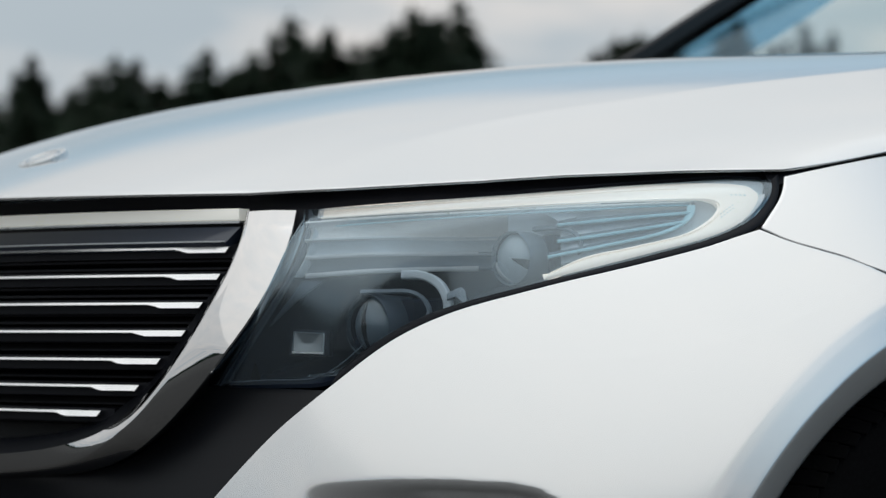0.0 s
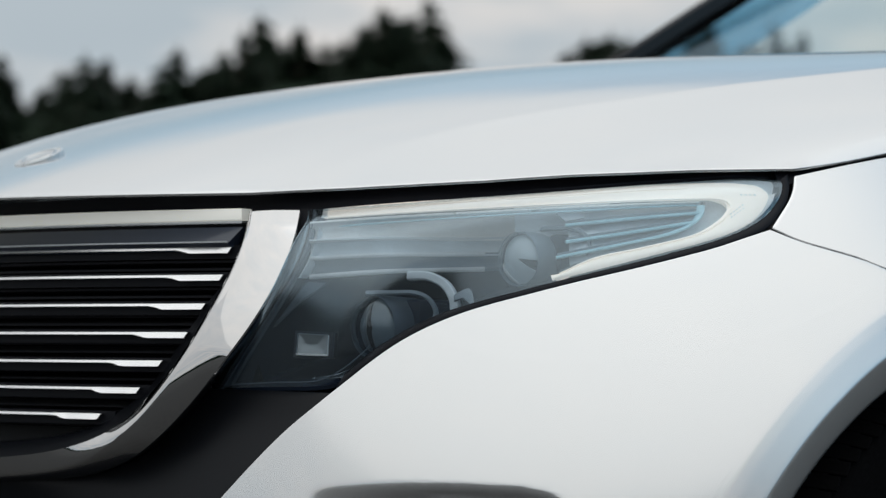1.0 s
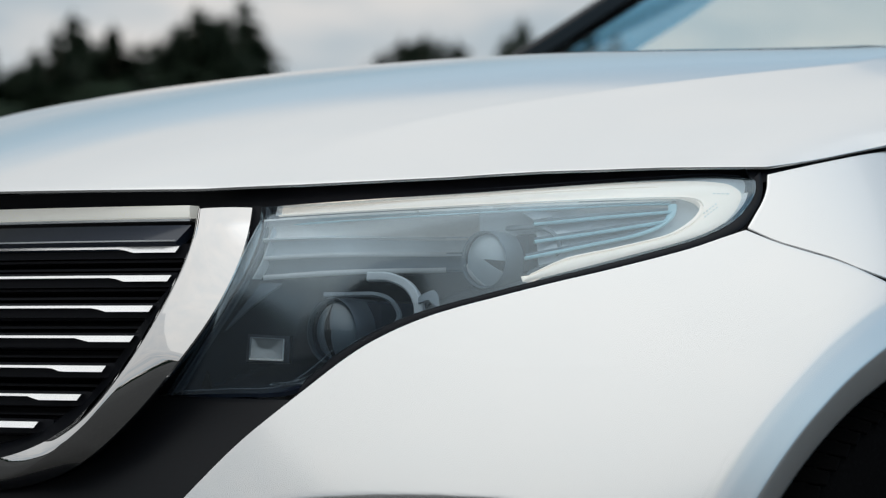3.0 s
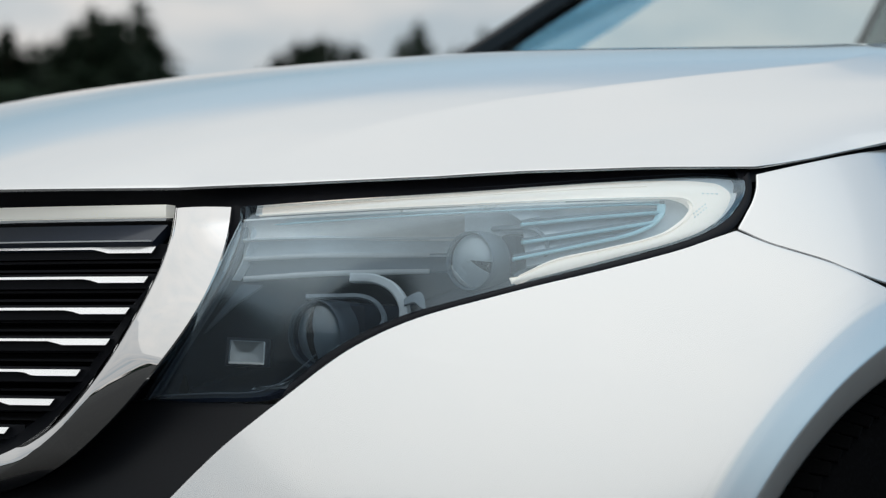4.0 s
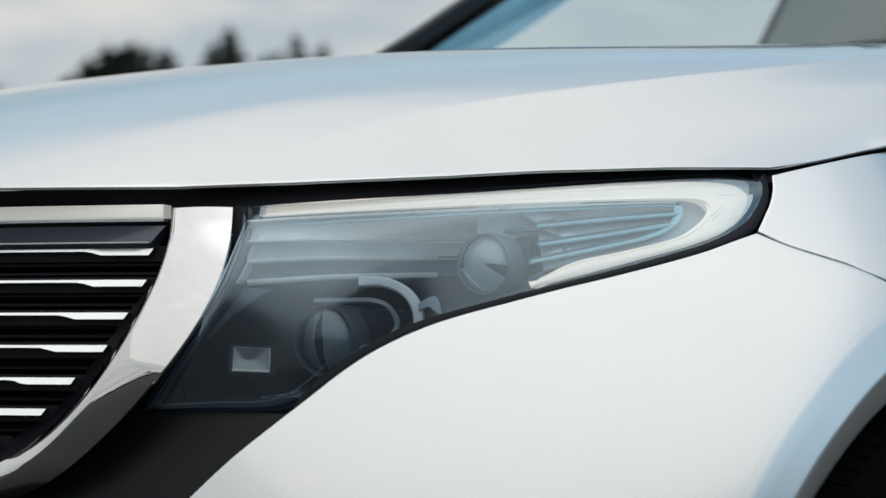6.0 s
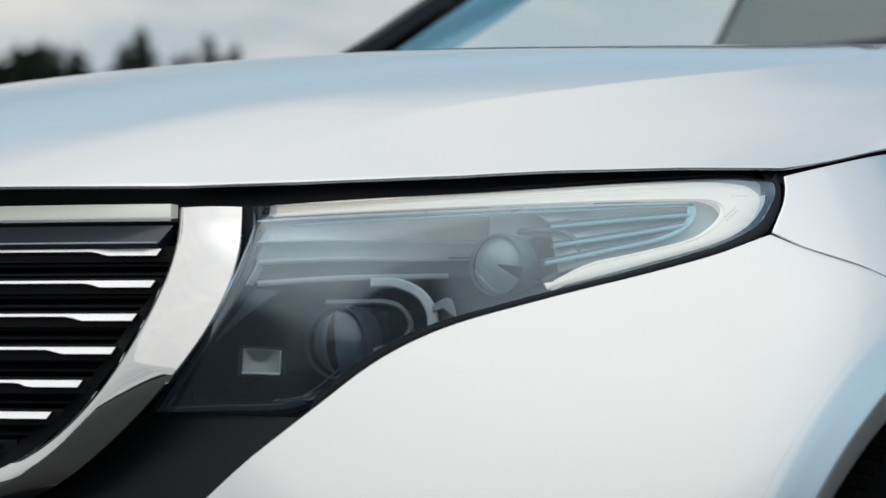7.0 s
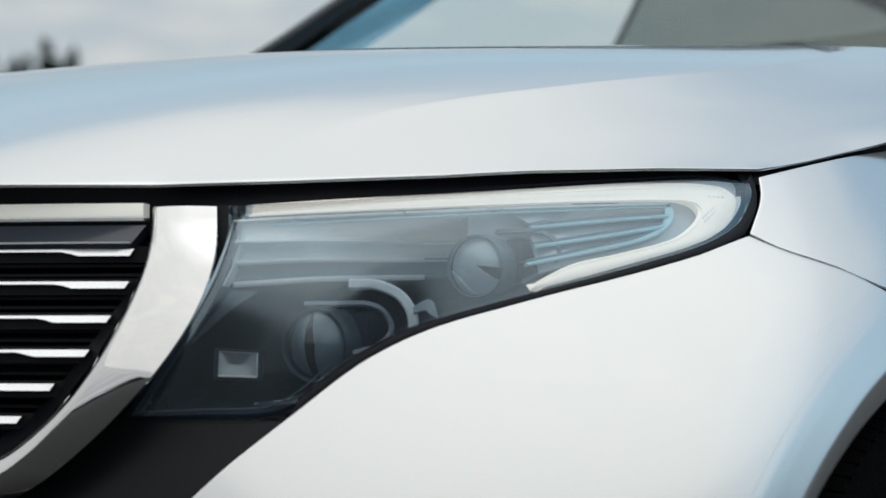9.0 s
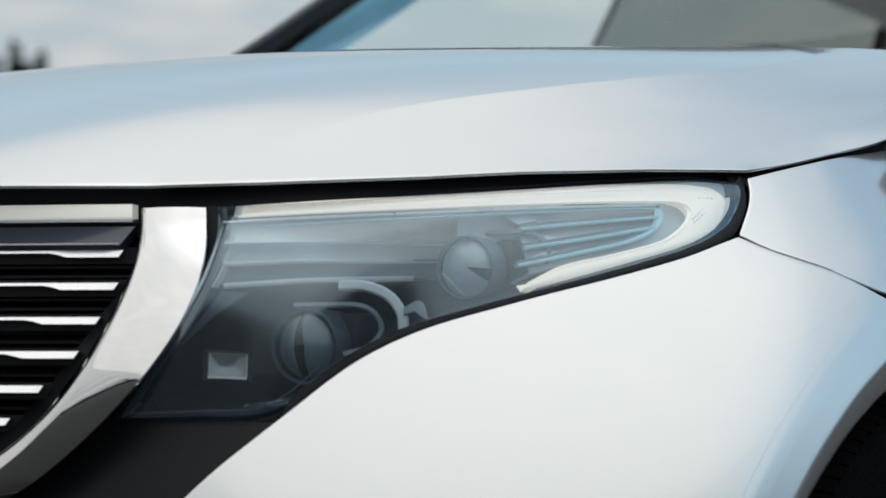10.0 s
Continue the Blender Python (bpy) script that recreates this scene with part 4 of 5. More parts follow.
def build_grille():
    """Backing with louvres, seven bright bars, light strip, dark fascia and the bright surround."""
    lean = lambda z: float(np.interp(z, [0.60, 0.66, 0.70, 0.732, 0.761, 0.79, 0.82, 0.849, 0.885], [-0.075, -0.072, -0.073, -0.082, -0.084, -0.078, -0.060, -0.039, -0.016]))
    zs = np.linspace(0.61, 0.90, 20)
    xs = np.linspace(-0.46, 0.46, 40)
    back = np.array([[(x, lean(z) + 0.55 * x * x + 0.055, z) for z in zs] for x in xs])
    grille = mesh_object("grille", *slab(back, 0.004), BLACK_SATIN, car, "black grille with thin bright bars")
    ends = [(0.8485, 0.442), (0.820, 0.4505), (0.7905, 0.447), (0.7615, 0.434), (0.7325, 0.405), (0.7045, 0.373), (0.677, 0.325)]
    for z, xe in ends:
        x = np.linspace(-xe, xe, 120)
        path = np.stack([x, lean(z) + 0.55 * x * x, np.full(120, z)], -1)

        def profile(s, xe=xe):
            at = abs(s * 2 - 1) * xe
            t = np.clip((at - (xe - 0.056)) / 0.010, 0, 1)
            h = 0.0024 + 0.0036 * t
            return [(-0.55 * h, 0.0), (0.0, -h), (-0.0006, -h - 0.0003), (-0.012, -h), (-0.012, 0.0)]
        verts, faces = sweep(path, profile)
        for row in (verts[:5], verts[-5:]):  # the ends are cut on the slant
            row[:, 0] -= np.sign(row[:, 0]) * 0.75 * (z - row[:, 2])
        bar = mesh_object("grille_bar", verts, faces, BAR, grille, "thin bright grille bar")
        x = np.linspace(-xe - 0.01, xe + 0.01, 60)
        rail = np.stack([x, lean(z) + 0.55 * x * x + 0.010, np.full(60, z - 0.004)], -1)
        mesh_object("bar_carrier", *sweep(rail, [(0.0, 0.0065), (0.0, -0.0075), (-0.03, -0.0075), (-0.03, 0.0065)]), RUBBER, bar, "")
    for k in range(14):
        z = 0.664 + k * 0.0142
        if min(abs(z - b[0]) for b in ends) < 0.006:
            z += 0.006
        xe = float(np.interp(z, [0.65, 0.70, 0.735, 0.80, 0.86], [0.28, 0.385, 0.42, 0.46, 0.45]))
        x = np.linspace(-xe, xe, 50)
        path = np.stack([x, lean(z) + 0.55 * x * x + 0.026, np.full(50, z)], -1)
        mesh_object("louvre", *sweep(path, [(0, 0.0012), (0.0, -0.0012), (-0.02, -0.003), (-0.02, -0.0006)]), RUBBER, grille, "")
    # light strip under the bonnet, with ribs, and the dark fascia below it
    x = np.linspace(-0.4385, 0.4385, 120)
    y = -0.019 + 0.545 * x * x
    strip = mesh_object("light_strip", *sweep(np.stack([x, y, np.full(120, 0.8825)], -1), [(0.0008, 0.0064), (0.0015, 0.0056), (0.0015, -0.0050), (0.0008, -0.0056), (-0.02, -0.0056), (-0.02, 0.0064)]), STRIP, grille, "milky white light strip across the nose")
    mesh_object("strip_lip", *sweep(np.stack([x, y, np.full(120, 0.8748)], -1), [(0.001, 0.0012), (0.001, -0.0012), (-0.02, -0.0012), (-0.02, 0.0012)]), SILVER, strip, "")
    x = np.linspace(-0.443, 0.443, 120)
    lowx = np.linspace(-0.440, 0.440, 120)
    a = np.stack([lowx, -0.040 + 0.55 * lowx**2, np.full(120, 0.8525)], -1)
    b = np.stack([x, -0.023 + 0.545 * x**2, np.full(120, 0.8695)], -1)
    mesh_object("upper_fascia", *slab(np.stack([a, b], 1), 0.012), NAVY, grille, "dark blue-grey strip above the bars")
    mesh_object("fascia_line", *sweep(a + (0, -0.0012, 0.0014), [(0.0006, 0.0007), (0.0006, -0.0007), (-0.003, -0.0007), (-0.003, 0.0007)]), SILVER, grille, "")
    # bright surround: outer face, inner bevel; one U from bonnet to bonnet
    out, inn = eased(spline(CHROME_OUT, 130), 30), eased(spline(CHROME_IN, 130), 30)
    # the face turns towards the front low on the flank
    turn = (np.interp(out[:, 0], [0.20, 0.34], [0, 1]) * np.interp(out[:, 2], [0.61, 0.65, 0.74, 0.80, 0.87], [0.6, 1, 1, 0.55, 0]))[:, None]
    out, inn = out + 0.046 * turn * (0.747, -0.666, 0.027), inn - 0.012 * turn * (0.747, -0.666, 0.027)
    out, inn = (np.concatenate([q, (q * (-1, 1, 1))[-2::-1]]) for q in (out, inn))
    d = np.cross(np.gradient(inn, axis=0), out - inn)
    d[:130] /= np.linalg.norm(d[:130], axis=1, keepdims=True)
    d[130:] /= np.linalg.norm(d[130:], axis=1, keepdims=True)
    face_n = d
    height = 0.5 * (inn + out)[:, 2]
    split = np.interp(height, [0.60, 0.68, 0.73, 0.80, 0.86, 0.90], [0.44, 0.34, 0.23, 0.13, 0.06, 0.05])[:, None]
    rise = np.interp(height, [0.60, 0.68, 0.73, 0.80, 0.86, 0.90], [0.011, 0.0105, 0.0075, 0.0035, 0.001, 0.001])[:, None]
    edge = inn * (1 - split) + out * split + rise * d
    rows = [inn]
    for t in (0.3, 0.6, 0.85):
        rows.append(inn * (1 - t) + edge * t + 0.0008 * math.sin(math.pi * t) * d)
    rows.append(edge - 0.0004 * d)
    for t in (0.1, 0.3, 0.5, 0.7, 0.9, 1.0):
        rows.append(edge * (1 - t) + out * t + 0.0012 * math.sin(math.pi * t) * d)
    dirn = (out - inn) / np.linalg.norm(out - inn, axis=1, keepdims=True)
    pre = [inn + (0, 0.016, 0), inn + (0, 0.003, 0), inn + (0, 0.0008, 0)]
    post = [out - 0.0018 * face_n + 0.0008 * dirn, out - 0.004 * face_n + np.sign(out[:, :1]) * (-0.010, 0, 0) + (0, 0.012, 0), out + np.sign(out[:, :1]) * (-0.032, 0, 0) + (0, 0.034, 0)]
    net = np.array(pre + rows + post)
    mesh_object("grille_surround", net.reshape(-1, 3), [tuple(reversed(f)) for f in net_faces(*net.shape[:2])], CHROME, grille, "broad bright chrome surround", sharp=26)
    # dark inner frame between bars and surround
    tan = np.gradient(inn, axis=0)
    inward = np.stack([-tan[:, 2], 0 * tan[:, 0], tan[:, 0]], 1)
    inward /= np.linalg.norm(inward, axis=1, keepdims=True)
    inward *= np.sign(np.sum(inward * (np.array((0, 0, 0.80)) - inn), axis=1, keepdims=True))
    wide = np.interp(inn[:, 2], [0.62, 0.65, 0.68, 0.73, 0.80, 0.885], [0.014, 0.018, 0.020, 0.017, 0.012, 0.004])[:, None]
    rim = inn + wide * inward
    rim[:, 1] = [lean(z) + 0.55 * x * x + 0.0135 for x, _, z in rim]
    net = np.array([inn + (0, 0.003, 0) - 0.002 * inward, inn * 0.55 + rim * 0.45 + (0, 0.003, 0), rim, rim + (0, 0.006, 0) + 0.001 * inward, rim + (0, 0.05, 0)])
    mesh_object("inner_frame", *slab(np.transpose(net, (1, 0, 2)), 0.002), BLACK_SATIN, grille, "black inner frame")
    return grille


def build_corner_panel(side):
    """The dark panel below the headlight, between the bright surround and the white bumper."""
    low = spline(CHROME_OUT[7:], 60) + (0.0035, -0.001, 0)
    s_line = skin(np.array([(0.446, 0.7015), (0.423, 0.688), (0.378, 0.663), (0.339, 0.6395), (0.301, 0.6145), (0.215, 0.559), (0.13, 0.499), (0.02, 0.42)]), 0.003)
    s_line = np.vstack([s_line, [(0.2, 0.02, 0.40), (0.0, -0.01, 0.40)]])
    net = coons(low[::3], s_line, None, None, n=70, m=20)
    n = normals(net)
    if n[10, 10] @ np.array((0.5, -0.8, 0)) < 0:
        net = net[:, ::-1]
    mesh_object("corner_panel", *panel(net, 0.0012, 0.012), BLACK_SATIN, car, "satin black bumper corner panel", side)
    edge = spline(LENS_IN, 40)
    net = np.stack([edge + (-0.05, 0), edge + (0.004, 0)], 1)
    mesh_object("gap_backing", *slab(skin(net, 0.016), 0.004), RUBBER, car, "", side)


def build_wheel(side, y, name="wheel"):
    c = (0.80, y, 0.366)
    tread = [(-0.118, 0.245), (-0.122, 0.29), (-0.117, 0.335), (-0.100, 0.358), (-0.075, 0.3655)]
    for x in (-0.045, 0.0, 0.045):
        tread += [(x - 0.006, 0.3662), (x - 0.004, 0.359), (x + 0.004, 0.359), (x + 0.006, 0.3662)]
    tread += [(0.075, 0.3655), (0.100, 0.358), (0.117, 0.335), (0.122, 0.29), (0.118, 0.245)]
    rim = mesh_object(name, *turned([(-0.10, 0.24), (0.105, 0.246), (0.112, 0.24), (0.10, 0.225), (0.06, 0.215), (0.03, 0.06), (0.045, 0.035), (0.045, 0.0)], c, (1, 0, 0), 60), ALLOY, car, "alloy road wheel", side)
    mesh_object("tyre", *turned(tread, c, (1, 0, 0), 96), TYRE, rim, "black road tyre with block tread", side)
    # shoulder blocks
    v, f = [], []
    for k in range(110):
        a = 2 * math.pi * k / 110
        for s in (-1, 1):
            vv, ff = rounded_box((0.040, 0.0175, 0.0035), 0.0012)
            m = Matrix.Translation(c) @ Matrix.Rotation(a, 4, "X") @ Matrix.Translation((s * 0.098, 0, 0.3575)) @ Matrix.Rotation(s * 0.42, 4, "Y") @ Matrix.Rotation(0.25 * s, 4, "Z")
            vv, ff = placed((vv, ff), m)
            base = len(v)
            v += vv.tolist()
            f += [tuple(base + q for q in face) for face in ff]
    tagged(mesh_object("tread_block", v, f, TYRE, rim, "", side, smooth=False), kind="stuff")
    ang = np.linspace(-0.3, math.pi + 0.3, 40)
    liner = np.array([[(x, y - r * math.cos(a), 0.37 + r * math.sin(a)) for x, r in ((0.885, 0.398), (0.86, 0.41), (0.55, 0.42), (0.55, 0.05))] for a in ang])
    mesh_object("arch_liner", *slab(liner, 0.004), RUBBER, car, "black wheel arch liner", side)


def build_rest(side):
    """Flank, doors, glasshouse side: plain closing shapes behind the nose."""
    ys = np.array([1.10, 1.4, 2.0, 2.6, 3.1, 3.22, 3.6, 4.0, 4.3, 4.52])
    zs = np.array([0.30, 0.42, 0.60, 0.75, 0.86, 0.95, 1.03])
    wide = np.array([0.905, 0.92, 0.93, 0.935, 0.935, 0.935, 0.925, 0.90, 0.86, 0.78])
    belt = np.array([0.985, 1.0, 1.03, 1.05, 1.06, 1.065, 1.075, 1.08, 1.08, 1.06])
    shape = np.array([0.94, 0.975, 0.99, 1.0, 0.995, 0.97, 0.93])
    net = np.array([[(w * s, y, 0.30 + (z - 0.30) * (bz - 0.30) / 0.73) for z, s in zip(zs, shape)] for y, w, bz in zip(ys, wide, belt)])
    mesh_object("body_side", *slab(net, 0.02), PAINT, car, "white door and rear flank", side)
    # side window band: clear door glass and dark pillars
    def roofline(y):
        return float(np.interp(y, [1.66, 2.0, 2.35, 2.8, 3.3, 3.8, 4.3], [1.25, 1.42, 1.53, 1.60, 1.635, 1.65, 1.62]))
    def belt_at(y):
        return float(np.interp(y, ys, belt))

    def x_at(y, z):
        return 0.80 - 0.26 * max(0.0, z - 1.05) - 0.04 * max(0.0, y - 3.6)

    def glazed(y0, y1, rake, end, n=10):
        """A piece of the window band between two upright or raked edges."""
        rows = []
        for k in range(n):
            y = y0 + (y1 - y0) * k / (n - 1)
            tilt = rake + (end - rake) * k / (n - 1)
            zs_ = np.linspace(belt_at(y) + 0.02, 1.655, 10)
            rows.append([(x_at(y, z), y + tilt * (z - 1.20), min(z, roofline(y + tilt * (z - 1.20)))) for z in zs_])
        return np.array(rows)
    for name, y0, y1, rake, end, mat, label in (("door_window", 1.93, 2.84, 1.65, 0.5, SCREEN, "tinted door glass"), ("pillar", 2.84, 2.86, 0.5, 0.5, SEAT, "grey trimmed door pillar"),
                                           ("door_window", 2.86, 4.24, 0.5, 0.0, PRIVACY, "grey privacy-tinted rear door glass"), ("pillar", 4.24, 4.3, 0.0, 0.0, SEAT, "grey trimmed rear quarter")):
        ob = mesh_object(name, *(pane if mat in (SCREEN, PRIVACY) else slab)(glazed(y0, y1, rake, end), 0.006), mat, car, label, side)
        if mat in (SCREEN, PRIVACY):
            ob.visible_shadow = False
    # roof side: from the window band's upper edge in to the roof
    rows = []
    for y in np.linspace(2.32, 4.34, 16):
        z = roofline(y)
        w, rz = np.interp(y, [2.30, 2.6, 3.0, 3.5, 4.0, 4.35], [0.55, 0.66, 0.68, 0.67, 0.64, 0.60]), np.interp(y, [2.30, 2.6, 3.0, 3.5, 4.0, 4.35], [1.548, 1.59, 1.615, 1.638, 1.64, 1.60])
        rows.append([(x_at(y, z - 0.04) + 0.004, y, z - 0.05), (x_at(y, z) * 0.6 + w * 0.4, y, 0.6 * z + 0.4 * rz), (w - 0.02, y, rz - 0.006)])
    mesh_object("roof_side", *slab(np.array(rows), 0.012), PAINT, car, "white roof side", side)
    quarter = coons([(0.80, 4.28, 1.02), (0.78, 4.50, 1.02)], [(0.64, 4.28, 1.56), (0.59, 4.36, 1.54)], None, None, n=6, m=8)
    mesh_object("rear_corner", *slab(quarter, 0.012), PAINT, car, "white rear corner", side)
    # windscreen pillar: dark outer trim on a straight rake
    line = spline([(0.64, 1.56, 1.185), (0.607, 1.655, 1.240), (0.575, 1.832, 1.3455), (0.545, 2.06, 1.468), (0.53, 2.33, 1.555)], 40)
    mesh_object("windscreen_pillar", *sweep(line, [(-0.006, -0.012), (-0.006, 0.010), (0.0, 0.016), (0.028, 0.016), (0.036, 0.010), (0.036, -0.012), (0.015, -0.03)], up=(0.3, -0.4, 1)), BLACK_GLOSS, car, "gloss black windscreen pillar", side)
    # tinted pane added for the blue strip beside the windscreen pillar
    a = spline([(0.66, 1.60, 1.16), (0.635, 1.70, 1.235), (0.60, 1.86, 1.335), (0.56, 2.12, 1.47), (0.55, 2.36, 1.545)], 30)
    b = spline([(0.78, 1.86, 1.155), (0.745, 2.00, 1.25), (0.705, 2.16, 1.345), (0.66, 2.36, 1.47), (0.62, 2.50, 1.545)], 30)
    band = mesh_object("shaded_glass", *pane(np.stack([a, b], 1), 0.004), BAND, car, "blue shaded quarter glass behind the pillar", side)
    band.visible_shadow = False


def build_cabin():
    """Windscreen, roof, tail, dashboard and seats."""
    base = [(-0.60, 1.62, 1.21), (-0.35, 1.43, 1.165), (0, 1.36, 1.145), (0.35, 1.43, 1.165), (0.60, 1.62, 1.21)]
    head = [(-0.52, 2.33, 1.55), (-0.3, 2.27, 1.565), (0, 2.24, 1.572), (0.3, 2.27, 1.565), (0.52, 2.33, 1.55)]
    glass = mesh_object("windscreen", *pane(coons(base, head, None, None, n=40, m=24), 0.005), SCREEN, car, "raked tinted windscreen")
    glass.visible_shadow = False
    cowl = coons([(-0.79, 1.47, 1.13), (-0.5, 1.285, 1.145), (0, 1.195, 1.09), (0.5, 1.285, 1.145), (0.79, 1.47, 1.13)], [(-0.62, 1.63, 1.205), (-0.35, 1.44, 1.16), (0, 1.37, 1.14), (0.35, 1.44, 1.16), (0.62, 1.63, 1.205)], None, None, n=40, m=6)
    mesh_object("cowl_panel", *slab(cowl - (0, 0, 0.024), 0.006), BLACK_SATIN, car, "black panel at the windscreen foot")
    roof = np.array([[(x * w, y, z + 0.03 * (1 - (abs(x)) ** 2.2)) for x in np.linspace(-1, 1, 21)] for y, w, z in ((2.30, 0.55, 1.548), (2.6, 0.66, 1.59), (3.0, 0.68, 1.615), (3.5, 0.67, 1.638), (4.0, 0.64, 1.64), (4.35, 0.60, 1.60))])
    mesh_object("roof", *slab(np.transpose(roof, (1, 0, 2))[::-1], 0.03), PAINT, car, "white roof")
    lining = roof - (0, 0, 0.036)
    lining[..., 0] *= 1.035
    lining[0, :, 1] += 0.05
    mesh_object("headliner", *slab(np.transpose(lining, (1, 0, 2))[::-1], 0.008), SEAT, car, "grey cloth headliner")
    tail = np.array([[(x * w, y, z) for x in np.linspace(-1, 1, 15)] for y, w, z in ((4.35, 0.60, 1.605), (4.50, 0.72, 1.15), (4.56, 0.78, 1.0), (4.60, 0.80, 0.75), (4.56, 0.80, 0.5), (4.48, 0.78, 0.32))])
    mesh_object("tail", *slab(np.transpose(tail, (1, 0, 2))[::-1], 0.02), PAINT, car, "white tailgate")
    under = np.array([[(x, y, 0.26) for x in (-0.75, 0.0, 0.75)] for y in (0.15, 1.2, 3.0, 4.5)])
    mesh_object("underbody", *slab(under, 0.03), RUBBER, car, "black underbody")
    shut = np.array([[(x, y, 0.98) for x in (-0.82, 0.0, 0.82)] for y in (1.55, 3.0, 4.4)])
    mesh_object("cabin_floor", *slab(shut, 0.03), DASH, car, "dark cabin trim")
    dash = coons([(-0.66, 1.62, 1.12), (0, 1.42, 1.10), (0.66, 1.62, 1.12)], [(-0.68, 2.05, 1.13), (0, 1.95, 1.13), (0.68, 2.05, 1.13)], None, None, n=24, m=10)
    mesh_object("dashboard", *slab(dash, 0.06), DASH, car, "dark dashboard")
    for x in (-0.37, 0.37):
        back = rounded_box((0.50, 0.14, 0.52), 0.05)
        seat = mesh_object("seat", *placed(back, Matrix.Translation((x, 2.80, 0.96)) @ Matrix.Rotation(radians(-12), 4, "X")), SEAT, car, "grey cloth front seat")
        mesh_object("headrest", *placed(rounded_box((0.27, 0.09, 0.17), 0.035), Matrix.Translation((x, 2.86, 1.27)) @ Matrix.Rotation(radians(-8), 4, "X")), SEAT, seat, "grey headrest")
    mesh_object("rear_bench", *placed(rounded_box((1.3, 0.16, 0.62), 0.05), Matrix.Translation((0, 3.55, 0.98)) @ Matrix.Rotation(radians(-12), 4, "X")), SEAT, car, "grey rear bench")


build_grille()
for s in (1, -1):
    build_bumper(s)
    build_arch(s)
    build_fender(s)
    build_wing_rear(s)
    build_trims(s)
    build_headlight(s)
    build_corner_panel(s)
    build_wheel(s, AXLE_Y)
    build_wheel(s, 3.58)
    build_rest(s)
build_cabin()


# ---- woods ----
def spruce_meshes(seed, whorls=46):
    """Trunk and crown of a spruce one metre high: drooping boughs of many small needle tufts, thinning to a spire."""
    rng = random.Random(seed)
    trunk = turned([(0, 0.022), (0.25, 0.017), (0.6, 0.010), (0.95, 0.003), (1.0, 0.001)], (0, 0, 0), (0, 0.0001, 1), 8)
    v, f = [], []
    for w in range(whorls):
        t = (w + rng.uniform(-0.3, 0.3)) / whorls
        z = 0.07 + 0.92 * t
        reach = 0.30 * (1 - t) * rng.uniform(0.88, 1.08) + 0.004
        for b in range(15 if t < 0.8 else 7):
            a = 2 * math.pi * (b + rng.random()) / 15
            length = reach * rng.uniform(0.6, 1.1)
            droop = 0.35 * length + 0.2 * length * rng.random()
            for s in range(4):
                q = (s + 0.4 + rng.random() * 0.5) / 4
                r = length * q
                zz = z - droop * q * q + rng.uniform(-0.006, 0.006)
                size = (0.042 + 0.02 * rng.random()) * max(0.17, 1.65 - 1.45 * t) * (1.15 - 0.4 * q)
                aa = a + rng.uniform(-0.25, 0.25)
                c = Vector((r * math.cos(aa), r * math.sin(aa), zz))
                out = Vector((math.cos(aa), math.sin(aa), -0.45)).normalized()
                sidev = Vector((-math.sin(aa), math.cos(aa), rng.uniform(-0.3, 0.3))) * size * 0.8
                base = len(v)
                v += [tuple(c - out * size * 0.7 + Vector((0, 0, size * 0.35))), tuple(c + sidev - Vector((0, 0, size * 0.3))), tuple(c + out * size), tuple(c - sidev - Vector((0, 0, size * 0.3)))]
                f += [(base, base + 1, base + 2), (base, base + 2, base + 3), (base, base + 3, base + 1)]
    return trunk, (v, f)


def build_spruce(seed):
    trunk, crown = spruce_meshes(seed)
    tree = tagged(new("spruce_tree"), "dark tall spruce at the edge of the woods", "tree", "spruces behind the car")
    mesh_object("trunk", *trunk, BARK, tree)
    mesh_object("crown", *crown, NEEDLES, tree, smooth=False)
    return tree


TREES = [build_spruce(11 + k) for k in range(4)]
# bearing to the left of straight back (degrees), elevation of the top (degrees)
STAND = [(72, 6.2), (70.3, 5.6), (68.6, 6.4), (67, 5.8), (65.6, 6.1), (64.2, 5.5), (63.0, 6.3), (61.6, 5.7), (60.6, 5.2), (59.75, 6.0), (58.9, 5.2), (58.45, 5.7), (57.9, 6.05), (57.45, 5.95), (56.9, 5.6), (56.55, 5.3), (55.85, 6.25), (55.3, 5.75), (54.85, 6.2),
         (54.35, 6.0), (54.05, 7.0), (53.7, 6.1), (53.15, 6.75), (52.6, 6.4), (52.2, 6.45), (51.75, 6.55), (51.3, 7.2), (50.95, 7.0), (50.6, 6.9), (50.3, 7.35), (50.05, 6.6), (47.2, 6.2), (46.75, 6.5), (46.45, 6.45), (46.2, 6.6), (45.85, 6.5), (45.5, 6.45), (45.2, 5.9),
         (44.05, 6.95), (43.95, 6.5), (43.25, 6.35), (42.6, 6.75), (41.95, 6.6), (38.5, 5.3), (36.6, 5.2), (34, 5.4), (31, 5.2), (28, 5.6)]
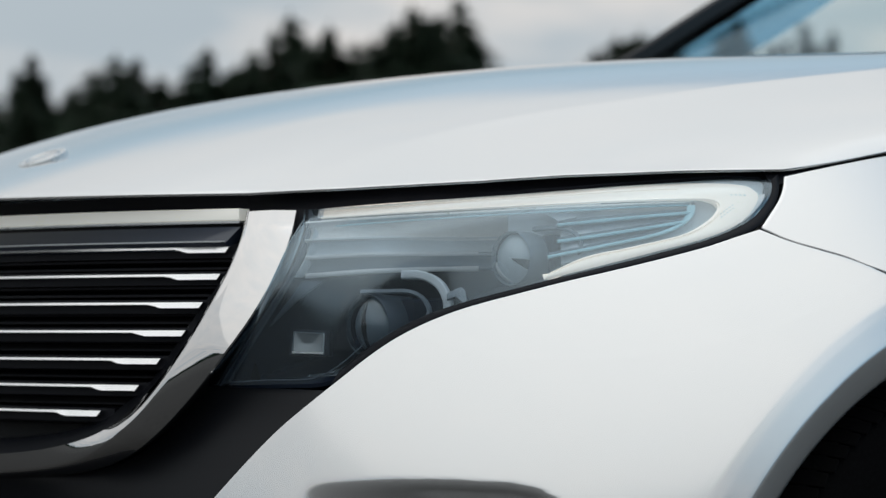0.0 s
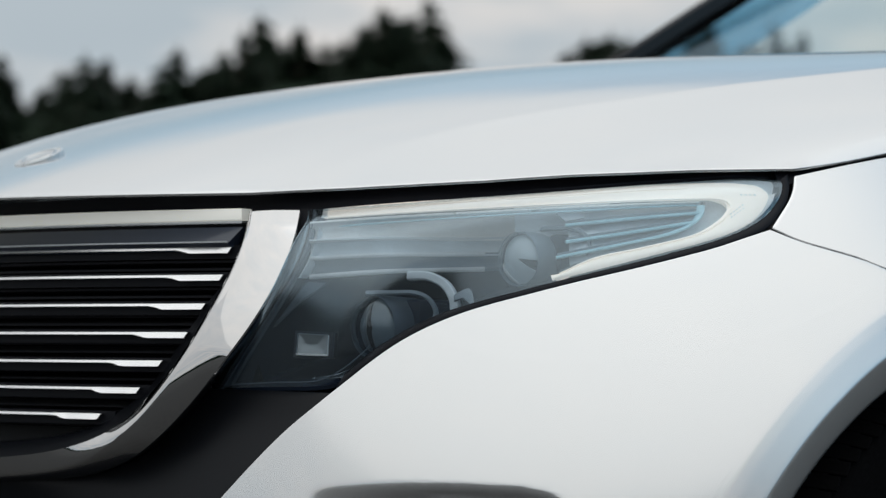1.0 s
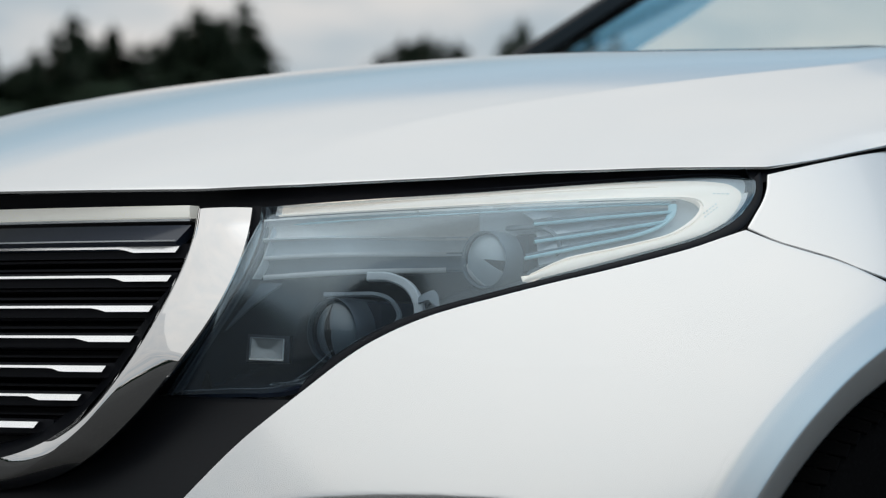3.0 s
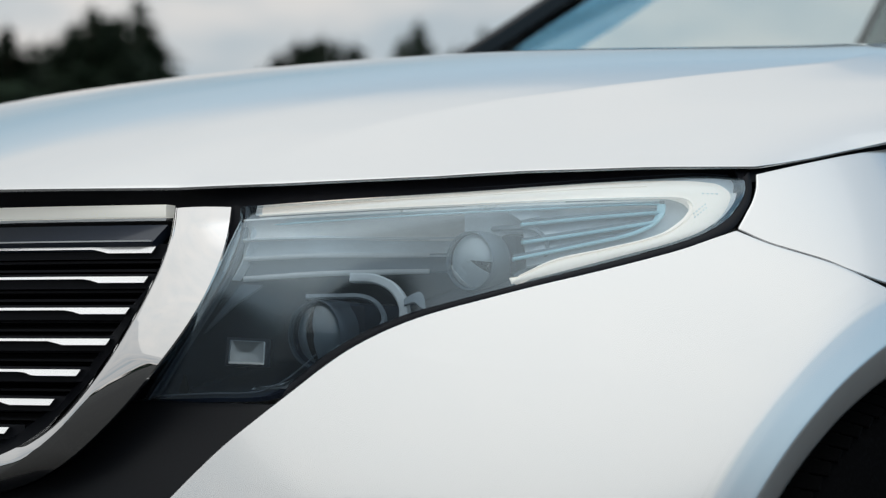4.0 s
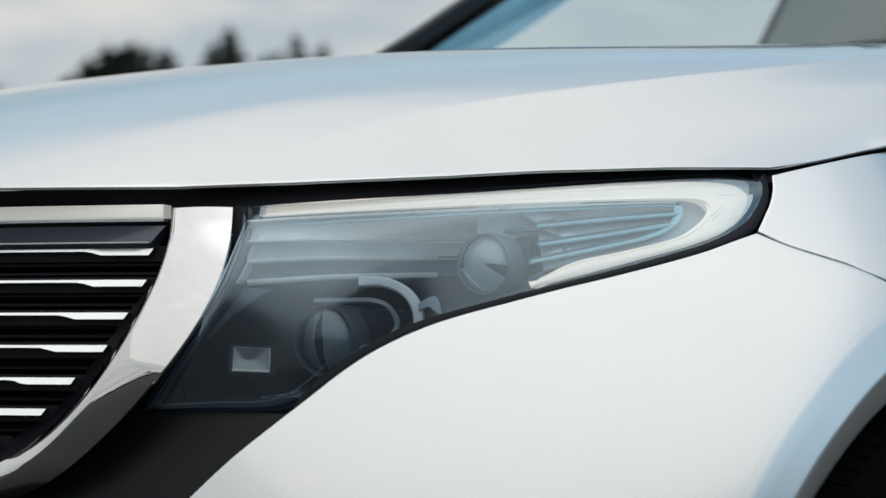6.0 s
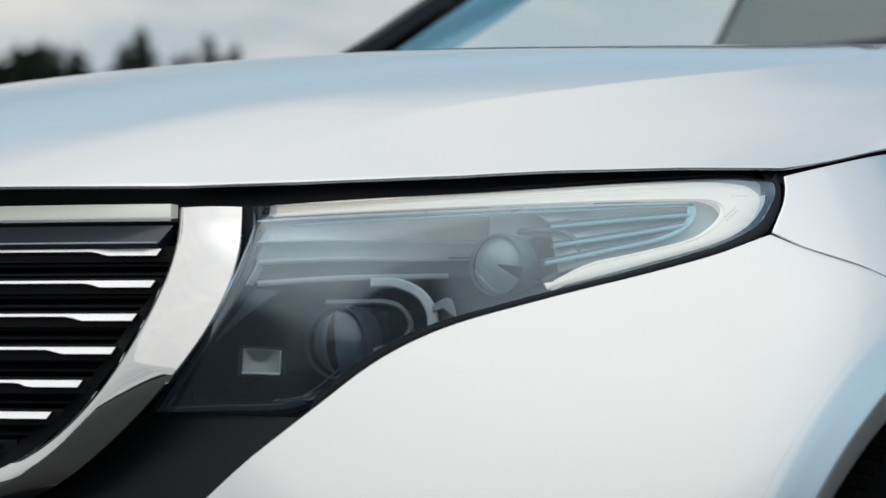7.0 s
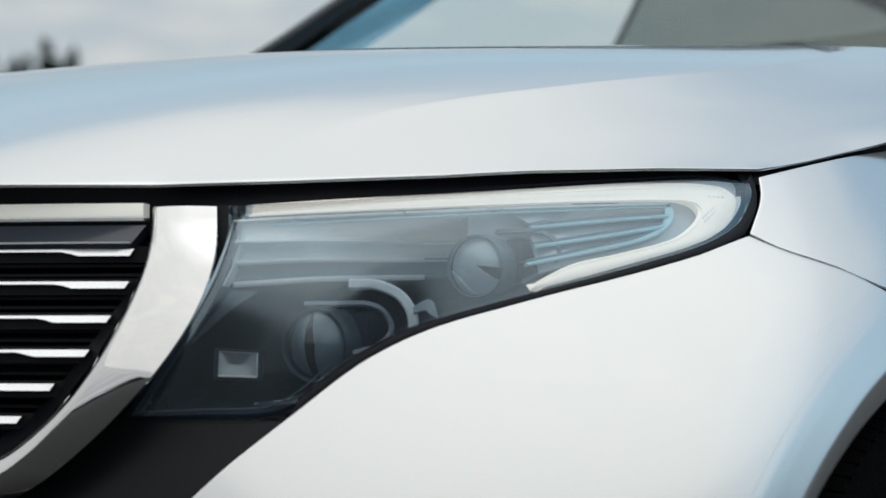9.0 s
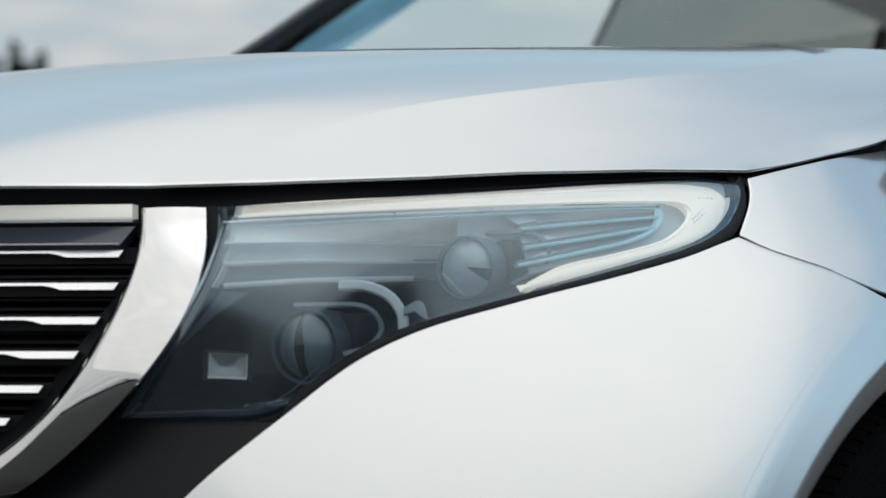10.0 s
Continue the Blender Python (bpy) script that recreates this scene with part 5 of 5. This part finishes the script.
SECOND = [(b + 0.35, t - 0.35) for b, t in STAND if not 47.4 < b < 49.9] + [(b - 0.3, t - 0.6) for b, t in STAND if b > 50.5 or 45 < b < 47] + [(b + 0.12, t - 1.2) for b, t in STAND if 50 < b < 62]
HUB = Vector((2.3, -1.5, 0.76))
rng = random.Random(5)
for k, (bearing, top) in enumerate(STAND + SECOND):
    dist = 76 + rng.uniform(-5, 6)
    a = radians(bearing - 0.06)
    x, y = HUB.x - math.sin(a) * dist, HUB.y + math.cos(a) * dist
    high = dist * math.tan(radians(top + 0.16)) + HUB.z
    wide = high * rng.uniform(1.9, 2.4) * (0.72 if 41.0 < bearing < 44.6 else 1.0)
    m = Matrix.Translation((x, y, 0)) @ Matrix.Rotation(rng.uniform(0, 6.28), 4, "Z") @ Matrix.Diagonal((wide, wide, high, 1))
    if k < len(TREES):
        TREES[k].matrix_basis = m
    else:
        copy_thing(TREES[k % len(TREES)], m @ Matrix.Diagonal(tuple(1 / q for q in TREES[k % len(TREES)].scale) + (1,)))


def build_far_woods():
    """A low belt of far woods all round the horizon."""
    rng = random.Random(21)
    v, f = [], []
    for k in range(1500):
        a = 2 * math.pi * rng.random()
        d = 120 + 60 * rng.random()
        h, w = rng.uniform(6, 11), rng.uniform(1.8, 3.2)
        cx, cy = d * math.cos(a), d * math.sin(a)
        base = len(v)
        for j, (zz, rr) in enumerate(((0.05, 0.8), (0.12, 1.0), (0.45, 0.62), (0.75, 0.3), (1.0, 0.02))):
            v += [(cx + w * rr * math.cos(q * 1.2566 + j * 0.6) * rng.uniform(0.8, 1.15), cy + w * rr * math.sin(q * 1.2566 + j * 0.6) * rng.uniform(0.8, 1.15), h * zz) for q in range(5)]
        for j in range(4):
            f += [(base + j * 5 + q, base + j * 5 + (q + 1) % 5, base + (j + 1) * 5 + (q + 1) % 5, base + (j + 1) * 5 + q) for q in range(5)]
    tagged(mesh_object("far_woods", v, f, NEEDLES, smooth=False), "low dark belt of far woods", "woods", kind="stuff")


build_far_woods()
